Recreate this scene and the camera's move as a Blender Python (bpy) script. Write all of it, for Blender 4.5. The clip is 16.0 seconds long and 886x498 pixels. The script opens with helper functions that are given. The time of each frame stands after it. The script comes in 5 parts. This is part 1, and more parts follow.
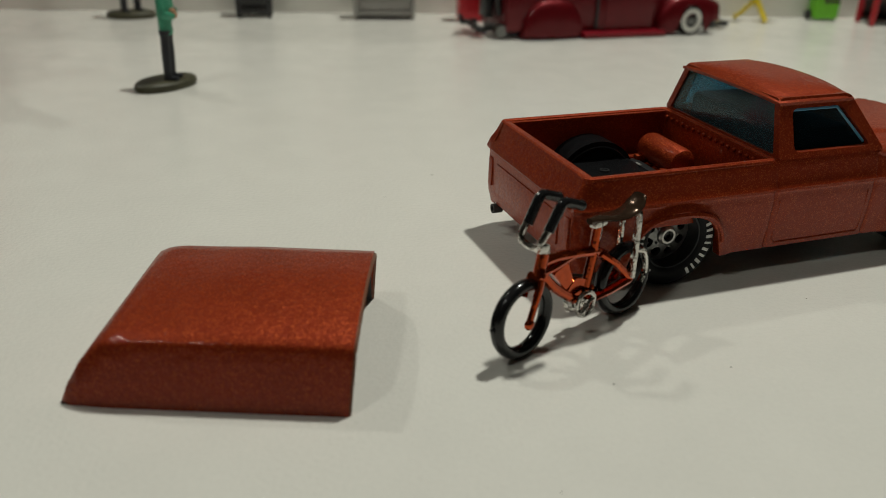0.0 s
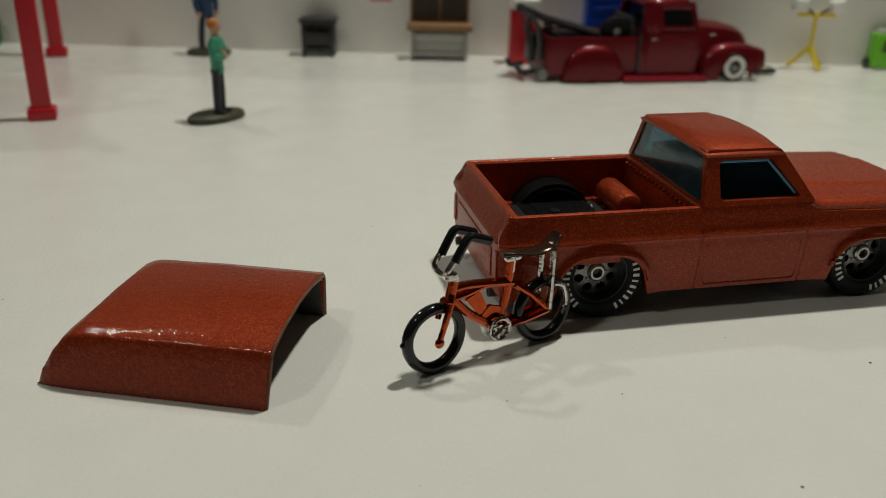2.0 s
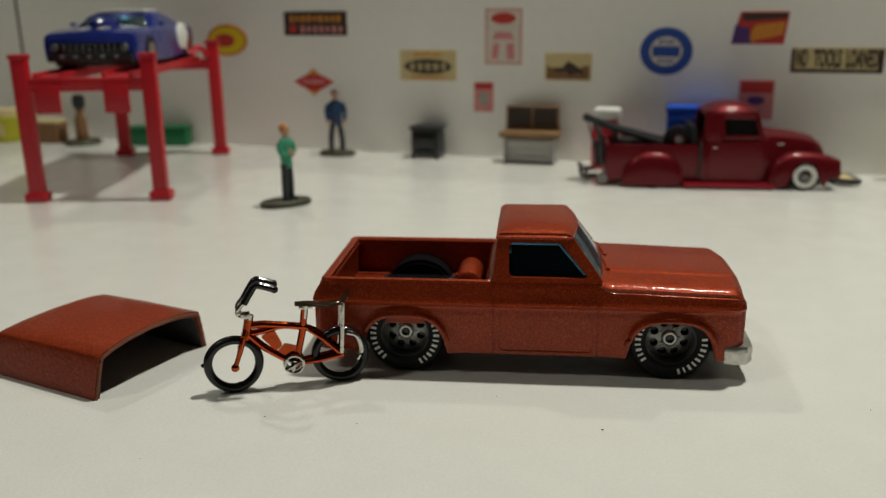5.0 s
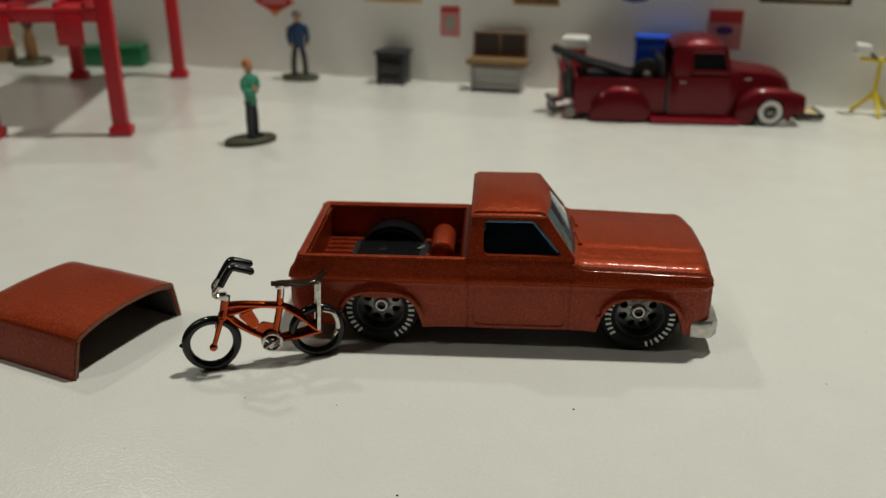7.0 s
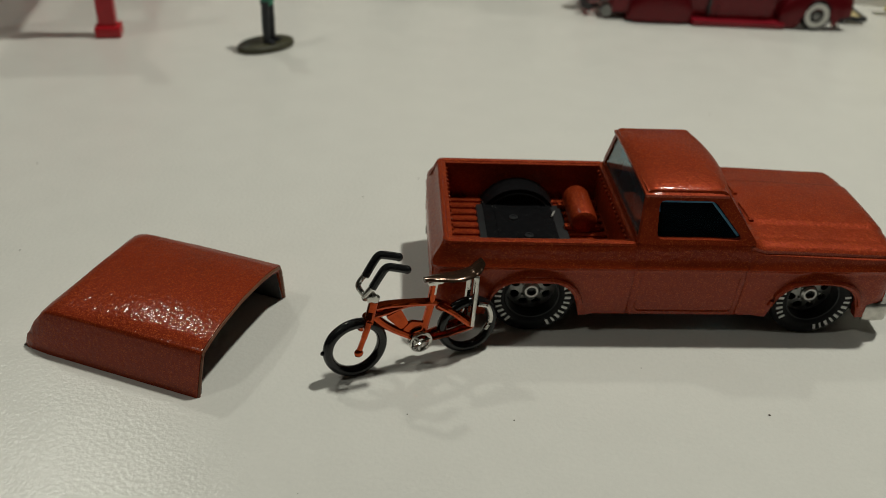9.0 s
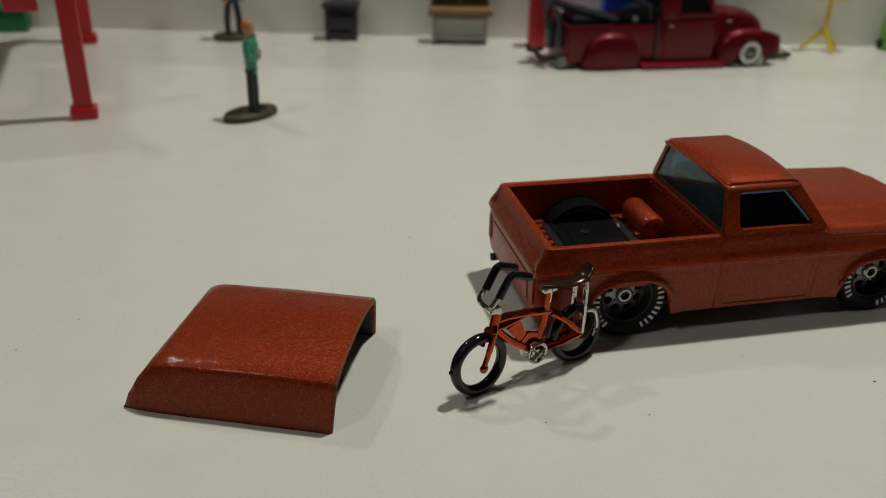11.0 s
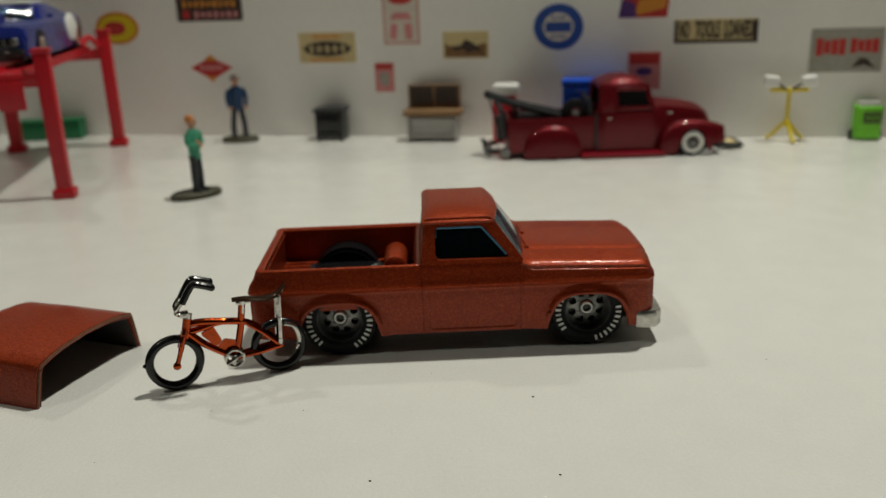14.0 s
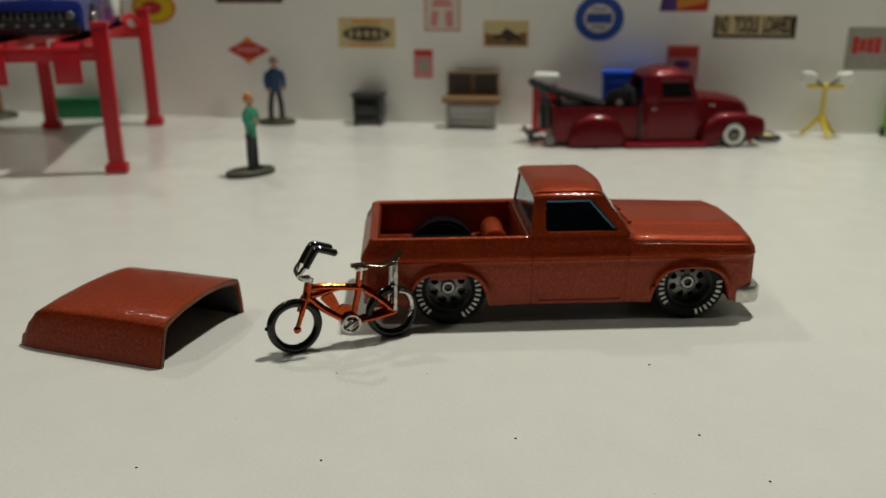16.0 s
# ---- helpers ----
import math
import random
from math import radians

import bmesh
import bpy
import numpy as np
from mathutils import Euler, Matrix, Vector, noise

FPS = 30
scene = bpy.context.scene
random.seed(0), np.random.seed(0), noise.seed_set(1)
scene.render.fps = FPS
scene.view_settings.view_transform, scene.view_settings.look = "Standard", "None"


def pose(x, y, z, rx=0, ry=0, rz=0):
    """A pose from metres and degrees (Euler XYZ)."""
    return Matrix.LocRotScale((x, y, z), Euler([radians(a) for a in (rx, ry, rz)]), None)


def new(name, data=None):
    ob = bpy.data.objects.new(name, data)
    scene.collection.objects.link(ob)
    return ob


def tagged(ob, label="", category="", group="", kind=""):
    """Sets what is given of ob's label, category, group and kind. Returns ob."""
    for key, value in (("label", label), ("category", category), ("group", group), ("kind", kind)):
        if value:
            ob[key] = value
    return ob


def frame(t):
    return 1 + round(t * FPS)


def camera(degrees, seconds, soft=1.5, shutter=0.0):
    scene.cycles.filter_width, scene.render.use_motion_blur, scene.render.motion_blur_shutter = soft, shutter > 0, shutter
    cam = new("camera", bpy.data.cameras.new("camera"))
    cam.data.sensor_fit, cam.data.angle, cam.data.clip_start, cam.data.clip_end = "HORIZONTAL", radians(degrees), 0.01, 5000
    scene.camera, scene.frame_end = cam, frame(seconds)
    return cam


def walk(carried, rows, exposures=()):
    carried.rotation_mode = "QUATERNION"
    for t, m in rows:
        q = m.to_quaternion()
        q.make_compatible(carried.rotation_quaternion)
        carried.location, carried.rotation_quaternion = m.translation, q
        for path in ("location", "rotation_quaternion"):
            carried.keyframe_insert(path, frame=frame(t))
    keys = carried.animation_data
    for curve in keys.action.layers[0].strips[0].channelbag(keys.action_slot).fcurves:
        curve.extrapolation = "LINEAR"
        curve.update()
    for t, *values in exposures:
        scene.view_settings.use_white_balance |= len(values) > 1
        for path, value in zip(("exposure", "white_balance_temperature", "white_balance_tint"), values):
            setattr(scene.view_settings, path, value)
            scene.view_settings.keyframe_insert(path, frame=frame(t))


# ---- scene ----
cam = camera(54.5, 16.0, 0.9)
# a small-sensor lens close to its subject: shallow depth of field
cam.data.dof.use_dof = True
cam.data.dof.focus_distance = 0.124
cam.data.dof.aperture_fstop = 28.0
ROWS = [
    (0, 0.00521, -0.00146, 0.05479, 64.877, -1.927, -7.792),
    (0.5, 0.00582, -0.00170, 0.05466, 65.247, -2.016, -7.859),
    (1, 0.00617, -0.00215, 0.05590, 65.775, -2.060, -7.540),
    (1.5, 0.01413, -0.00804, 0.06019, 66.388, -1.429, -4.827),
    (2, 0.02741, -0.01618, 0.06092, 66.721, -1.569, -0.088),
    (2.5, 0.04475, -0.02298, 0.06256, 68.043, -1.094, 4.184),
    (3, 0.06346, -0.02831, 0.06527, 70.189, -0.619, 8.478),
    (3.5, 0.08291, -0.03169, 0.06522, 72.227, -0.185, 12.441),
    (4, 0.09513, -0.03152, 0.06365, 73.639, 0.526, 16.199),
    (4.2, 0.10015, -0.03196, 0.06366, 73.857, 0.604, 18.028),
    (6.3, 0.10667, -0.02832, 0.06659, 71.981, 1.033, 18.924),
    (6.5, 0.10514, -0.02771, 0.06966, 70.324, 0.837, 17.888),
    (7, 0.10153, -0.02851, 0.07816, 66.559, -0.029, 16.150),
    (7.5, 0.09295, -0.02559, 0.08494, 62.877, -0.937, 14.466),
    (8, 0.08404, -0.01729, 0.08640, 59.438, -2.023, 12.765),
    (8.5, 0.07005, -0.01091, 0.08900, 57.729, -2.852, 11.688),
    (9, 0.05391, -0.01143, 0.08756, 56.690, -2.765, 10.010),
    (9.5, 0.03791, -0.01241, 0.08869, 56.394, -2.819, 5.402),
    (9.7, 0.03292, -0.01235, 0.08889, 56.494, -2.804, 3.406),
    (11.8, 0.02082, -0.03027, 0.06715, 67.777, -1.183, 0.004),
    (12, 0.02578, -0.03240, 0.06611, 68.475, -0.981, 0.746),
    (12.5, 0.04843, -0.03376, 0.06612, 70.145, -0.407, 2.650),
    (13, 0.07009, -0.03360, 0.06649, 71.006, 0.298, 4.394),
    (13.5, 0.08797, -0.03765, 0.06941, 71.286, 1.231, 7.630),
    (14, 0.10198, -0.03934, 0.06890, 71.628, 2.040, 11.202),
    (14.5, 0.10644, -0.04087, 0.06784, 71.559, 1.453, 12.362),
    (15, 0.09916, -0.04481, 0.06776, 71.185, 1.276, 12.584),
    (15.5, 0.08826, -0.04673, 0.06731, 71.319, 0.871, 11.135),
    (16, 0.07807, -0.04862, 0.06581, 71.453, 0.327, 9.973),
]
walk(cam, [(t, pose(x, y, z, rx, ry, rz)) for t, x, y, z, rx, ry, rz in ROWS], [(0.0, -0.03), (3.5, 0.03), (4.2, 0.1), (6.5, 0.22), (7.0, 0.05), (8.0, -0.15), (9.5, -0.22), (12.0, -0.12), (13.5, 0.08), (16.0, 0.08)])

# ---- light: ceiling downlights of the room, over the table ----
world = bpy.data.worlds.new("room_air")
scene.world = world
world.use_nodes = True
world.node_tree.nodes["Background"].inputs[0].default_value = (1.0, 0.97, 0.86, 1)
world.node_tree.nodes["Background"].inputs[1].default_value = 0.05
CEILING = 1.45
# x, y, height, watts, radius
LAMPS = [(0.215, 0.300, 0.70, 3.25, 0.022), (-0.75, -0.42, CEILING, 3.0, 0.07), (-0.86, 0.98, CEILING, 4.4, 0.05)]
LAMP_COLOUR = (0.985, 0.99, 0.87)
for lx, ly, lz, watts, radius in LAMPS:
    data = bpy.data.lights.new("lamp_bulb", "AREA")
    data.shape, data.size, data.energy, data.color = "DISK", radius * 2, watts, LAMP_COLOUR
    new("lamp_bulb", data).matrix_world = pose(lx, ly, lz - 0.012)

# ---- materials ----
MATS = {}


def mat(name, base, rough=0.5, metal=0.0, vary=0.12, grain=900.0, bump=0.05, coat=0.0, rough_vary=0.1, trans=0.0, ior=1.45, spec=0.5, second=None, emit=0.0, stretch=(1, 1, 1)):
    """A principled material with two scales of variation in colour, roughness and relief."""
    if name in MATS:
        return MATS[name]
    m = bpy.data.materials.new(name)
    m.use_nodes = True
    nt = m.node_tree
    b = nt.nodes["Principled BSDF"]
    co = nt.nodes.new("ShaderNodeTexCoord")
    mp = nt.nodes.new("ShaderNodeMapping")
    mp.inputs["Scale"].default_value = stretch
    nt.links.new(co.outputs["Object"], mp.inputs["Vector"])
    fine = nt.nodes.new("ShaderNodeTexNoise")
    fine.inputs["Scale"].default_value, fine.inputs["Detail"].default_value = grain, 3.0
    wide = nt.nodes.new("ShaderNodeTexNoise")
    wide.inputs["Scale"].default_value, wide.inputs["Detail"].default_value = grain / 14.0, 4.0
    for n in (fine, wide):
        nt.links.new(mp.outputs[0], n.inputs["Vector"])
    add = nt.nodes.new("ShaderNodeMath")
    add.operation = "ADD"
    nt.links.new(fine.outputs["Fac"], add.inputs[0])
    nt.links.new(wide.outputs["Fac"], add.inputs[1])
    ramp = nt.nodes.new("ShaderNodeMapRange")
    ramp.inputs["From Min"].default_value, ramp.inputs["From Max"].default_value = 0.6, 1.4
    nt.links.new(add.outputs[0], ramp.inputs["Value"])
    mix = nt.nodes.new("ShaderNodeMix")
    mix.data_type = "RGBA"
    dark = tuple(c * (1 - vary) for c in base)
    lite = second or tuple(min(1.0, c * (1 + vary)) for c in base)
    mix.inputs["A"].default_value, mix.inputs["B"].default_value = (*dark, 1), (*lite, 1)
    nt.links.new(ramp.outputs[0], mix.inputs["Factor"])
    nt.links.new(mix.outputs["Result"], b.inputs["Base Color"])
    rr = nt.nodes.new("ShaderNodeMapRange")
    rr.inputs["To Min"].default_value, rr.inputs["To Max"].default_value = max(0.02, rough - rough_vary), min(1.0, rough + rough_vary)
    nt.links.new(wide.outputs["Fac"], rr.inputs["Value"])
    nt.links.new(rr.outputs[0], b.inputs["Roughness"])
    b.inputs["Metallic"].default_value, b.inputs["IOR"].default_value = metal, ior
    b.inputs["Specular IOR Level"].default_value = spec
    b.inputs["Coat Weight"].default_value, b.inputs["Coat Roughness"].default_value = coat, 0.07
    b.inputs["Transmission Weight"].default_value = trans
    if bump:
        bp = nt.nodes.new("ShaderNodeBump")
        bp.inputs["Strength"].default_value, bp.inputs["Distance"].default_value = bump, 0.0006
        nt.links.new(fine.outputs["Fac"], bp.inputs["Height"])
        nt.links.new(bp.outputs[0], b.inputs["Normal"])
    if emit:
        b.inputs["Emission Color"].default_value, b.inputs["Emission Strength"].default_value = (*LAMP_COLOUR, 1), emit
    MATS[name] = m
    return m


def flake_paint(name, base, flake, rough):
    """Metallic lacquer: coloured ground, coarse metal flakes that each lie at their own tilt, uneven clear coat."""
    m = mat(name, base, rough, 0.45, vary=0.14, grain=2600.0, bump=0.0, coat=0.42, rough_vary=0.06, spec=0.2)
    nt = m.node_tree
    b = nt.nodes["Principled BSDF"]
    b.inputs["Coat Roughness"].default_value = 0.1
    co = nt.nodes.new("ShaderNodeTexCoord")
    vo = nt.nodes.new("ShaderNodeTexVoronoi")
    vo.inputs["Scale"].default_value = 7500.0
    nt.links.new(co.outputs["Object"], vo.inputs["Vector"])
    sep = nt.nodes.new("ShaderNodeSeparateColor")
    nt.links.new(vo.outputs["Color"], sep.inputs[0])
    cut = nt.nodes.new("ShaderNodeMapRange")
    cut.inputs["From Min"].default_value, cut.inputs["From Max"].default_value = 0.72, 0.98
    nt.links.new(sep.outputs[0], cut.inputs["Value"])
    mix = nt.nodes.new("ShaderNodeMix")
    mix.data_type = "RGBA"
    old = b.inputs["Base Color"].links[0].from_socket
    nt.links.new(old, mix.inputs["A"])
    mix.inputs["B"].default_value = (*flake, 1)
    nt.links.new(cut.outputs[0], mix.inputs["Factor"])
    nt.links.new(mix.outputs["Result"], b.inputs["Base Color"])
    # thick lacquer: soft unevenness that breaks up the glints on edges
    lump = nt.nodes.new("ShaderNodeTexNoise")
    lump.inputs["Scale"].default_value, lump.inputs["Detail"].default_value = 1100.0, 2.0
    nt.links.new(co.outputs["Object"], lump.inputs["Vector"])
    soft = nt.nodes.new("ShaderNodeBump")
    soft.inputs["Strength"].default_value, soft.inputs["Distance"].default_value = 0.3, 0.0003
    nt.links.new(lump.outputs["Fac"], soft.inputs["Height"])
    nt.links.new(soft.outputs[0], b.inputs["Coat Normal"])
    # every flake has a tilt of its own
    tilt = nt.nodes.new("ShaderNodeVectorMath")
    tilt.operation = "SUBTRACT"
    tilt.inputs[1].default_value = (0.5, 0.5, 0.5)
    nt.links.new(vo.outputs["Color"], tilt.inputs[0])
    lean = nt.nodes.new("ShaderNodeVectorMath")
    lean.operation = "MULTIPLY_ADD"
    lean.inputs[1].default_value = (0.26, 0.26, 0.26)
    nt.links.new(tilt.outputs[0], lean.inputs[0])
    nt.links.new(soft.outputs[0], lean.inputs[2])
    unit = nt.nodes.new("ShaderNodeVectorMath")
    unit.operation = "NORMALIZE"
    nt.links.new(lean.outputs[0], unit.inputs[0])
    nt.links.new(unit.outputs[0], b.inputs["Normal"])
    return m


ORANGE = flake_paint("burnt_orange_flake_paint", (0.262, 0.027, 0.005), (0.46, 0.078, 0.015), 0.52)
CANDY = mat("candy_orange_plating", (0.46, 0.062, 0.009), 0.12, 0.95, vary=0.35, grain=700, bump=0.16, coat=0.3)
MAROON = flake_paint("maroon_paint", (0.125, 0.0035, 0.007), (0.22, 0.010, 0.018), 0.42)
TABLE = mat("white_laminate", (0.80, 0.785, 0.74), 0.20, 0, vary=0.03, grain=1500, bump=0.14, rough_vary=0.06)
BOARD = mat("painted_backboard", (0.83, 0.81, 0.765), 0.6, 0, vary=0.03, grain=260, bump=0.06)
ROOM = mat("dim_brown_room_paint", (0.20, 0.185, 0.16), 0.8, 0, vary=0.05, grain=40, bump=0.05)
CEIL = mat("white_ceiling_paint", (0.45, 0.44, 0.42), 0.85, 0, vary=0.03, grain=60, bump=0.05)
RUBBER = mat("black_tyre_plastic", (0.010, 0.010, 0.011), 0.45, 0, vary=0.25, grain=900, bump=0.06, spec=0.15)
GLOSSBLACK = mat("glossy_black_plastic", (0.010, 0.010, 0.011), 0.16, 0, vary=0.3, grain=500, bump=0.14)
BLACK = mat("black_plastic", (0.022, 0.023, 0.025), 0.34, 0, vary=0.25, grain=800, bump=0.06)
CHROME = mat("worn_chrome_plating", (0.66, 0.64, 0.60), 0.10, 1.0, vary=0.3, grain=900, bump=0.35)
BUMPER = mat("dull_chrome_bumper", (0.60, 0.58, 0.54), 0.36, 0.9, vary=0.3, grain=900, bump=0.3)
GUNMETAL = mat("gunmetal_rim", (0.20, 0.20, 0.195), 0.3, 0.85, vary=0.3, grain=1200, bump=0.06)
RIMFACE = mat("grey_rim_face", (0.24, 0.24, 0.23), 0.32, 0.8, vary=0.35, grain=1500, bump=0.08)
STEEL = mat("bright_hub_steel", (0.45, 0.44, 0.42), 0.3, 0.9, vary=0.25, grain=1200, bump=0.06)
LETTER = mat("white_tyre_print", (0.80, 0.80, 0.77), 0.55, 0, vary=0.15, grain=2500, bump=0.0)
GLASS = mat("blue_tinted_window_plastic", (0.36, 0.68, 0.80), 0.05, 0, vary=0.04, grain=300, bump=0.0, trans=0.95, ior=1.4, rough_vary=0.02)
# the same blue plastic, its tint darkened for the shaded cab behind
GLASS_DARK = mat("blue_window_plastic_with_cab_shade", (0.05, 0.13, 0.18), 0.05, 0, vary=0.04, grain=300, bump=0.0, trans=0.95, ior=1.4, rough_vary=0.02)
BEDBLACK = mat("dull_black_plastic", (0.008, 0.008, 0.009), 0.26, 0, vary=0.3, grain=900, bump=0.06, spec=0.12)
# dark casting; on the cap's inner sheet the darkness is painted shade
INNER = mat("dark_casting_and_cap_shade", (0.055, 0.05, 0.048), 0.5, 0.1, vary=0.25, grain=900, bump=0.1)
RIMEDGE = mat("bare_cut_edge", (0.20, 0.085, 0.045), 0.5, 0.2, vary=0.3, grain=1500, bump=0.1)
BROWNSEAT = mat("brown_tinted_chrome_seat", (0.07, 0.04, 0.025), 0.18, 0.6, vary=0.3, grain=700, bump=0.1)
RED = mat("red_plastic", (0.50, 0.012, 0.022), 0.36, 0, vary=0.12, grain=500, bump=0.05)
# brighter than the maroon body: the sill's reflection put into its colour
SILL = mat("crimson_sill_reflection", (0.24, 0.006, 0.016), 0.35, 0, vary=0.12, grain=500, bump=0.05)
BLUE = mat("blue_car_paint", (0.02, 0.035, 0.24), 0.25, 0.2, vary=0.2, grain=700, bump=0.04, coat=0.5)
BLUEBOX = mat("bright_blue_enamel", (0.012, 0.09, 0.62), 0.35, 0, vary=0.12, grain=500, bump=0.04)
WHITE = mat("white_plastic", (0.78, 0.77, 0.73), 0.4, 0, vary=0.06, grain=500, bump=0.04)
YELLOW = mat("yellow_enamel", (0.72, 0.55, 0.02), 0.38, 0, vary=0.12, grain=600, bump=0.05)
OLIVE = mat("yellow_green_enamel", (0.42, 0.40, 0.03), 0.4, 0, vary=0.15, grain=600, bump=0.05)
LIME = mat("lime_green_enamel", (0.16, 0.55, 0.02), 0.38, 0, vary=0.15, grain=600, bump=0.05)
GREEN = mat("dark_green_enamel", (0.008, 0.14, 0.05), 0.4, 0, vary=0.15, grain=600, bump=0.05)
GREY = mat("light_grey_painted_metal", (0.42, 0.41, 0.39), 0.45, 0.1, vary=0.12, grain=500, bump=0.06)
WOOD = mat("brown_bench_wood", (0.26, 0.15, 0.07), 0.55, 0, vary=0.3, grain=700, bump=0.1, stretch=(0.2, 1, 1))
DARKBROWN = mat("dark_brown_panel", (0.035, 0.02, 0.016), 0.5, 0, vary=0.3, grain=600, bump=0.08)
SHIRT = mat("green_figure_paint", (0.05, 0.30, 0.18), 0.5, 0, vary=0.2, grain=900, bump=0.08)
NAVY = mat("navy_figure_paint", (0.012, 0.04, 0.10), 0.5, 0, vary=0.2, grain=900, bump=0.08)
TROUSER = mat("black_figure_paint", (0.02, 0.022, 0.028), 0.5, 0, vary=0.25, grain=900, bump=0.08)
SKIN = mat("tan_figure_paint", (0.50, 0.27, 0.16), 0.5, 0, vary=0.15, grain=900, bump=0.06)
HAIR = mat("orange_figure_paint", (0.50, 0.16, 0.02), 0.5, 0, vary=0.2, grain=900, bump=0.08)
BASE = mat("olive_black_base_paint", (0.05, 0.047, 0.022), 0.5, 0, vary=0.4, grain=700, bump=0.15)
P_CREAM = mat("cream_print", (0.62, 0.50, 0.26), 0.6, 0, vary=0.12, grain=500, bump=0.03)
P_DARK = mat("dark_print", (0.05, 0.03, 0.025), 0.6, 0, vary=0.25, grain=600, bump=0.03)
P_RED = mat("red_print", (0.50, 0.035, 0.03), 0.6, 0, vary=0.15, grain=500, bump=0.03)
P_PINK = mat("pink_print", (0.62, 0.24, 0.24), 0.6, 0, vary=0.18, grain=400, bump=0.03)
P_PALE = mat("pale_print", (0.66, 0.60, 0.52), 0.6, 0, vary=0.1, grain=400, bump=0.03)
P_ORANGE = mat("orange_print", (0.62, 0.24, 0.03), 0.6, 0, vary=0.15, grain=400, bump=0.03)
P_BLUE = mat("blue_print", (0.02, 0.07, 0.32), 0.55, 0, vary=0.15, grain=500, bump=0.03)
P_PURPLE = mat("purple_print", (0.08, 0.03, 0.16), 0.6, 0, vary=0.2, grain=400, bump=0.03)
P_BROWN = mat("brown_print", (0.22, 0.11, 0.045), 0.6, 0, vary=0.2, grain=400, bump=0.03)
PANE_EDGE = mat("blue_plastic_edge", (0.10, 0.30, 0.48), 0.15, 0, vary=0.15, grain=600, bump=0.02)
P_GREY = mat("grey_print", (0.34, 0.33, 0.28), 0.6, 0, vary=0.15, grain=400, bump=0.03)
SPECK = mat("dark_dust", (0.12, 0.10, 0.08), 0.8, 0, vary=0.3, grain=3000, bump=0.0)

# ---- mesh helpers: local sizes are in millimetres ----
MM = 0.001


def thing(name, x, y, z=0.0, rz=0.0, label="", category="", group="", kind="", rx=0.0, ry=0.0):
    ob = new(name)
    ob.empty_display_size = 0.005
    ob.matrix_world = pose(x, y, z, rx, ry, rz)
    return tagged(ob, label, category, group, kind)


def part(name, bm, material, parent=None, label="", smooth=35, kind=""):
    """Links a bmesh, built in millimetres, as one mesh object."""
    bmesh.ops.recalc_face_normals(bm, faces=bm.faces[:])
    bmesh.ops.scale(bm, vec=(MM, MM, MM), verts=bm.verts[:])
    me = bpy.data.meshes.new(name)
    lim = radians(smooth)
    for f in bm.faces:
        f.smooth = smooth > 0
    for e in bm.edges:
        e.smooth = not (len(e.link_faces) == 2 and e.calc_face_angle(0) > lim)
    bm.to_mesh(me)
    bm.free()
    for m in material if isinstance(material, (list, tuple)) else (material,):
        me.materials.append(m)
    ob = new(name, me)
    ob.parent = parent
    return tagged(ob, label, "", "", kind)


def solo(name, bm, material, x, y, z, rz, label, category, group="", kind=""):
    ob = part(name, bm, material)
    ob.matrix_world = pose(x, y, z, 0, 0, rz)
    return tagged(ob, label, category, group, kind)


def box(bm, c, s, bevel=0.0, seg=2, mi=0, rot=None):
    r = bmesh.ops.create_cube(bm, size=1.0)
    vs = r["verts"]
    bmesh.ops.scale(bm, vec=s, verts=vs)
    faces = list({f for v in vs for f in v.link_faces})
    if bevel:
        out = bmesh.ops.bevel(bm, geom=list({e for v in vs for e in v.link_edges}), offset=bevel, segments=seg, profile=0.6, affect="EDGES")
        vs = list({v for f in out["faces"] for v in f.verts} | {v for v in vs if v.is_valid})
        faces = list({f for v in vs for f in v.link_faces})
    if rot:
        bmesh.ops.rotate(bm, cent=(0, 0, 0), matrix=Euler([radians(a) for a in rot]).to_matrix(), verts=vs)
    bmesh.ops.translate(bm, vec=c, verts=vs)
    for f in faces:
        f.material_index = mi
    return bm


def ring(bm, pts):
    return [bm.verts.new(p) for p in pts]


def skin(bm, a, b, closed=True, mi=0):
    n = len(a)
    for i in range(n if closed else n - 1):
        j = (i + 1) % n
        bm.faces.new((a[i], a[j], b[j], b[i])).material_index = mi


def loft(bm, rings, closed=True, caps=True, mi=0):
    rs = [ring(bm, r) for r in rings]
    for a, b in zip(rs, rs[1:]):
        skin(bm, a, b, closed, mi)
    if caps:
        for r in (rs[0], rs[-1]):
            bm.faces.new(r).material_index = mi
    return bm


def frame_at(d):
    d = Vector(d).normalized()
    q = Vector((0, 0, 1)) if abs(d.z) < 0.9 else Vector((1, 0, 0))
    a = d.cross(q).normalized()
    return a, d.cross(a)


def tube(bm, pts, r, seg=8, mi=0, flat=1.0):
    """A round bar along points; r is a radius or one for each point."""
    pts = [Vector(p) for p in pts]
    rs = r if isinstance(r, (list, tuple)) else [r] * len(pts)
    rings = []
    for i, p in enumerate(pts):
        d = pts[min(i + 1, len(pts) - 1)] - pts[max(i - 1, 0)]
        a, b = frame_at(d)
        rings.append([p + (a * math.cos(t) * flat + b * math.sin(t)) * rs[i] for t in (2 * math.pi * k / seg for k in range(seg))])
    return loft(bm, rings, mi=mi)


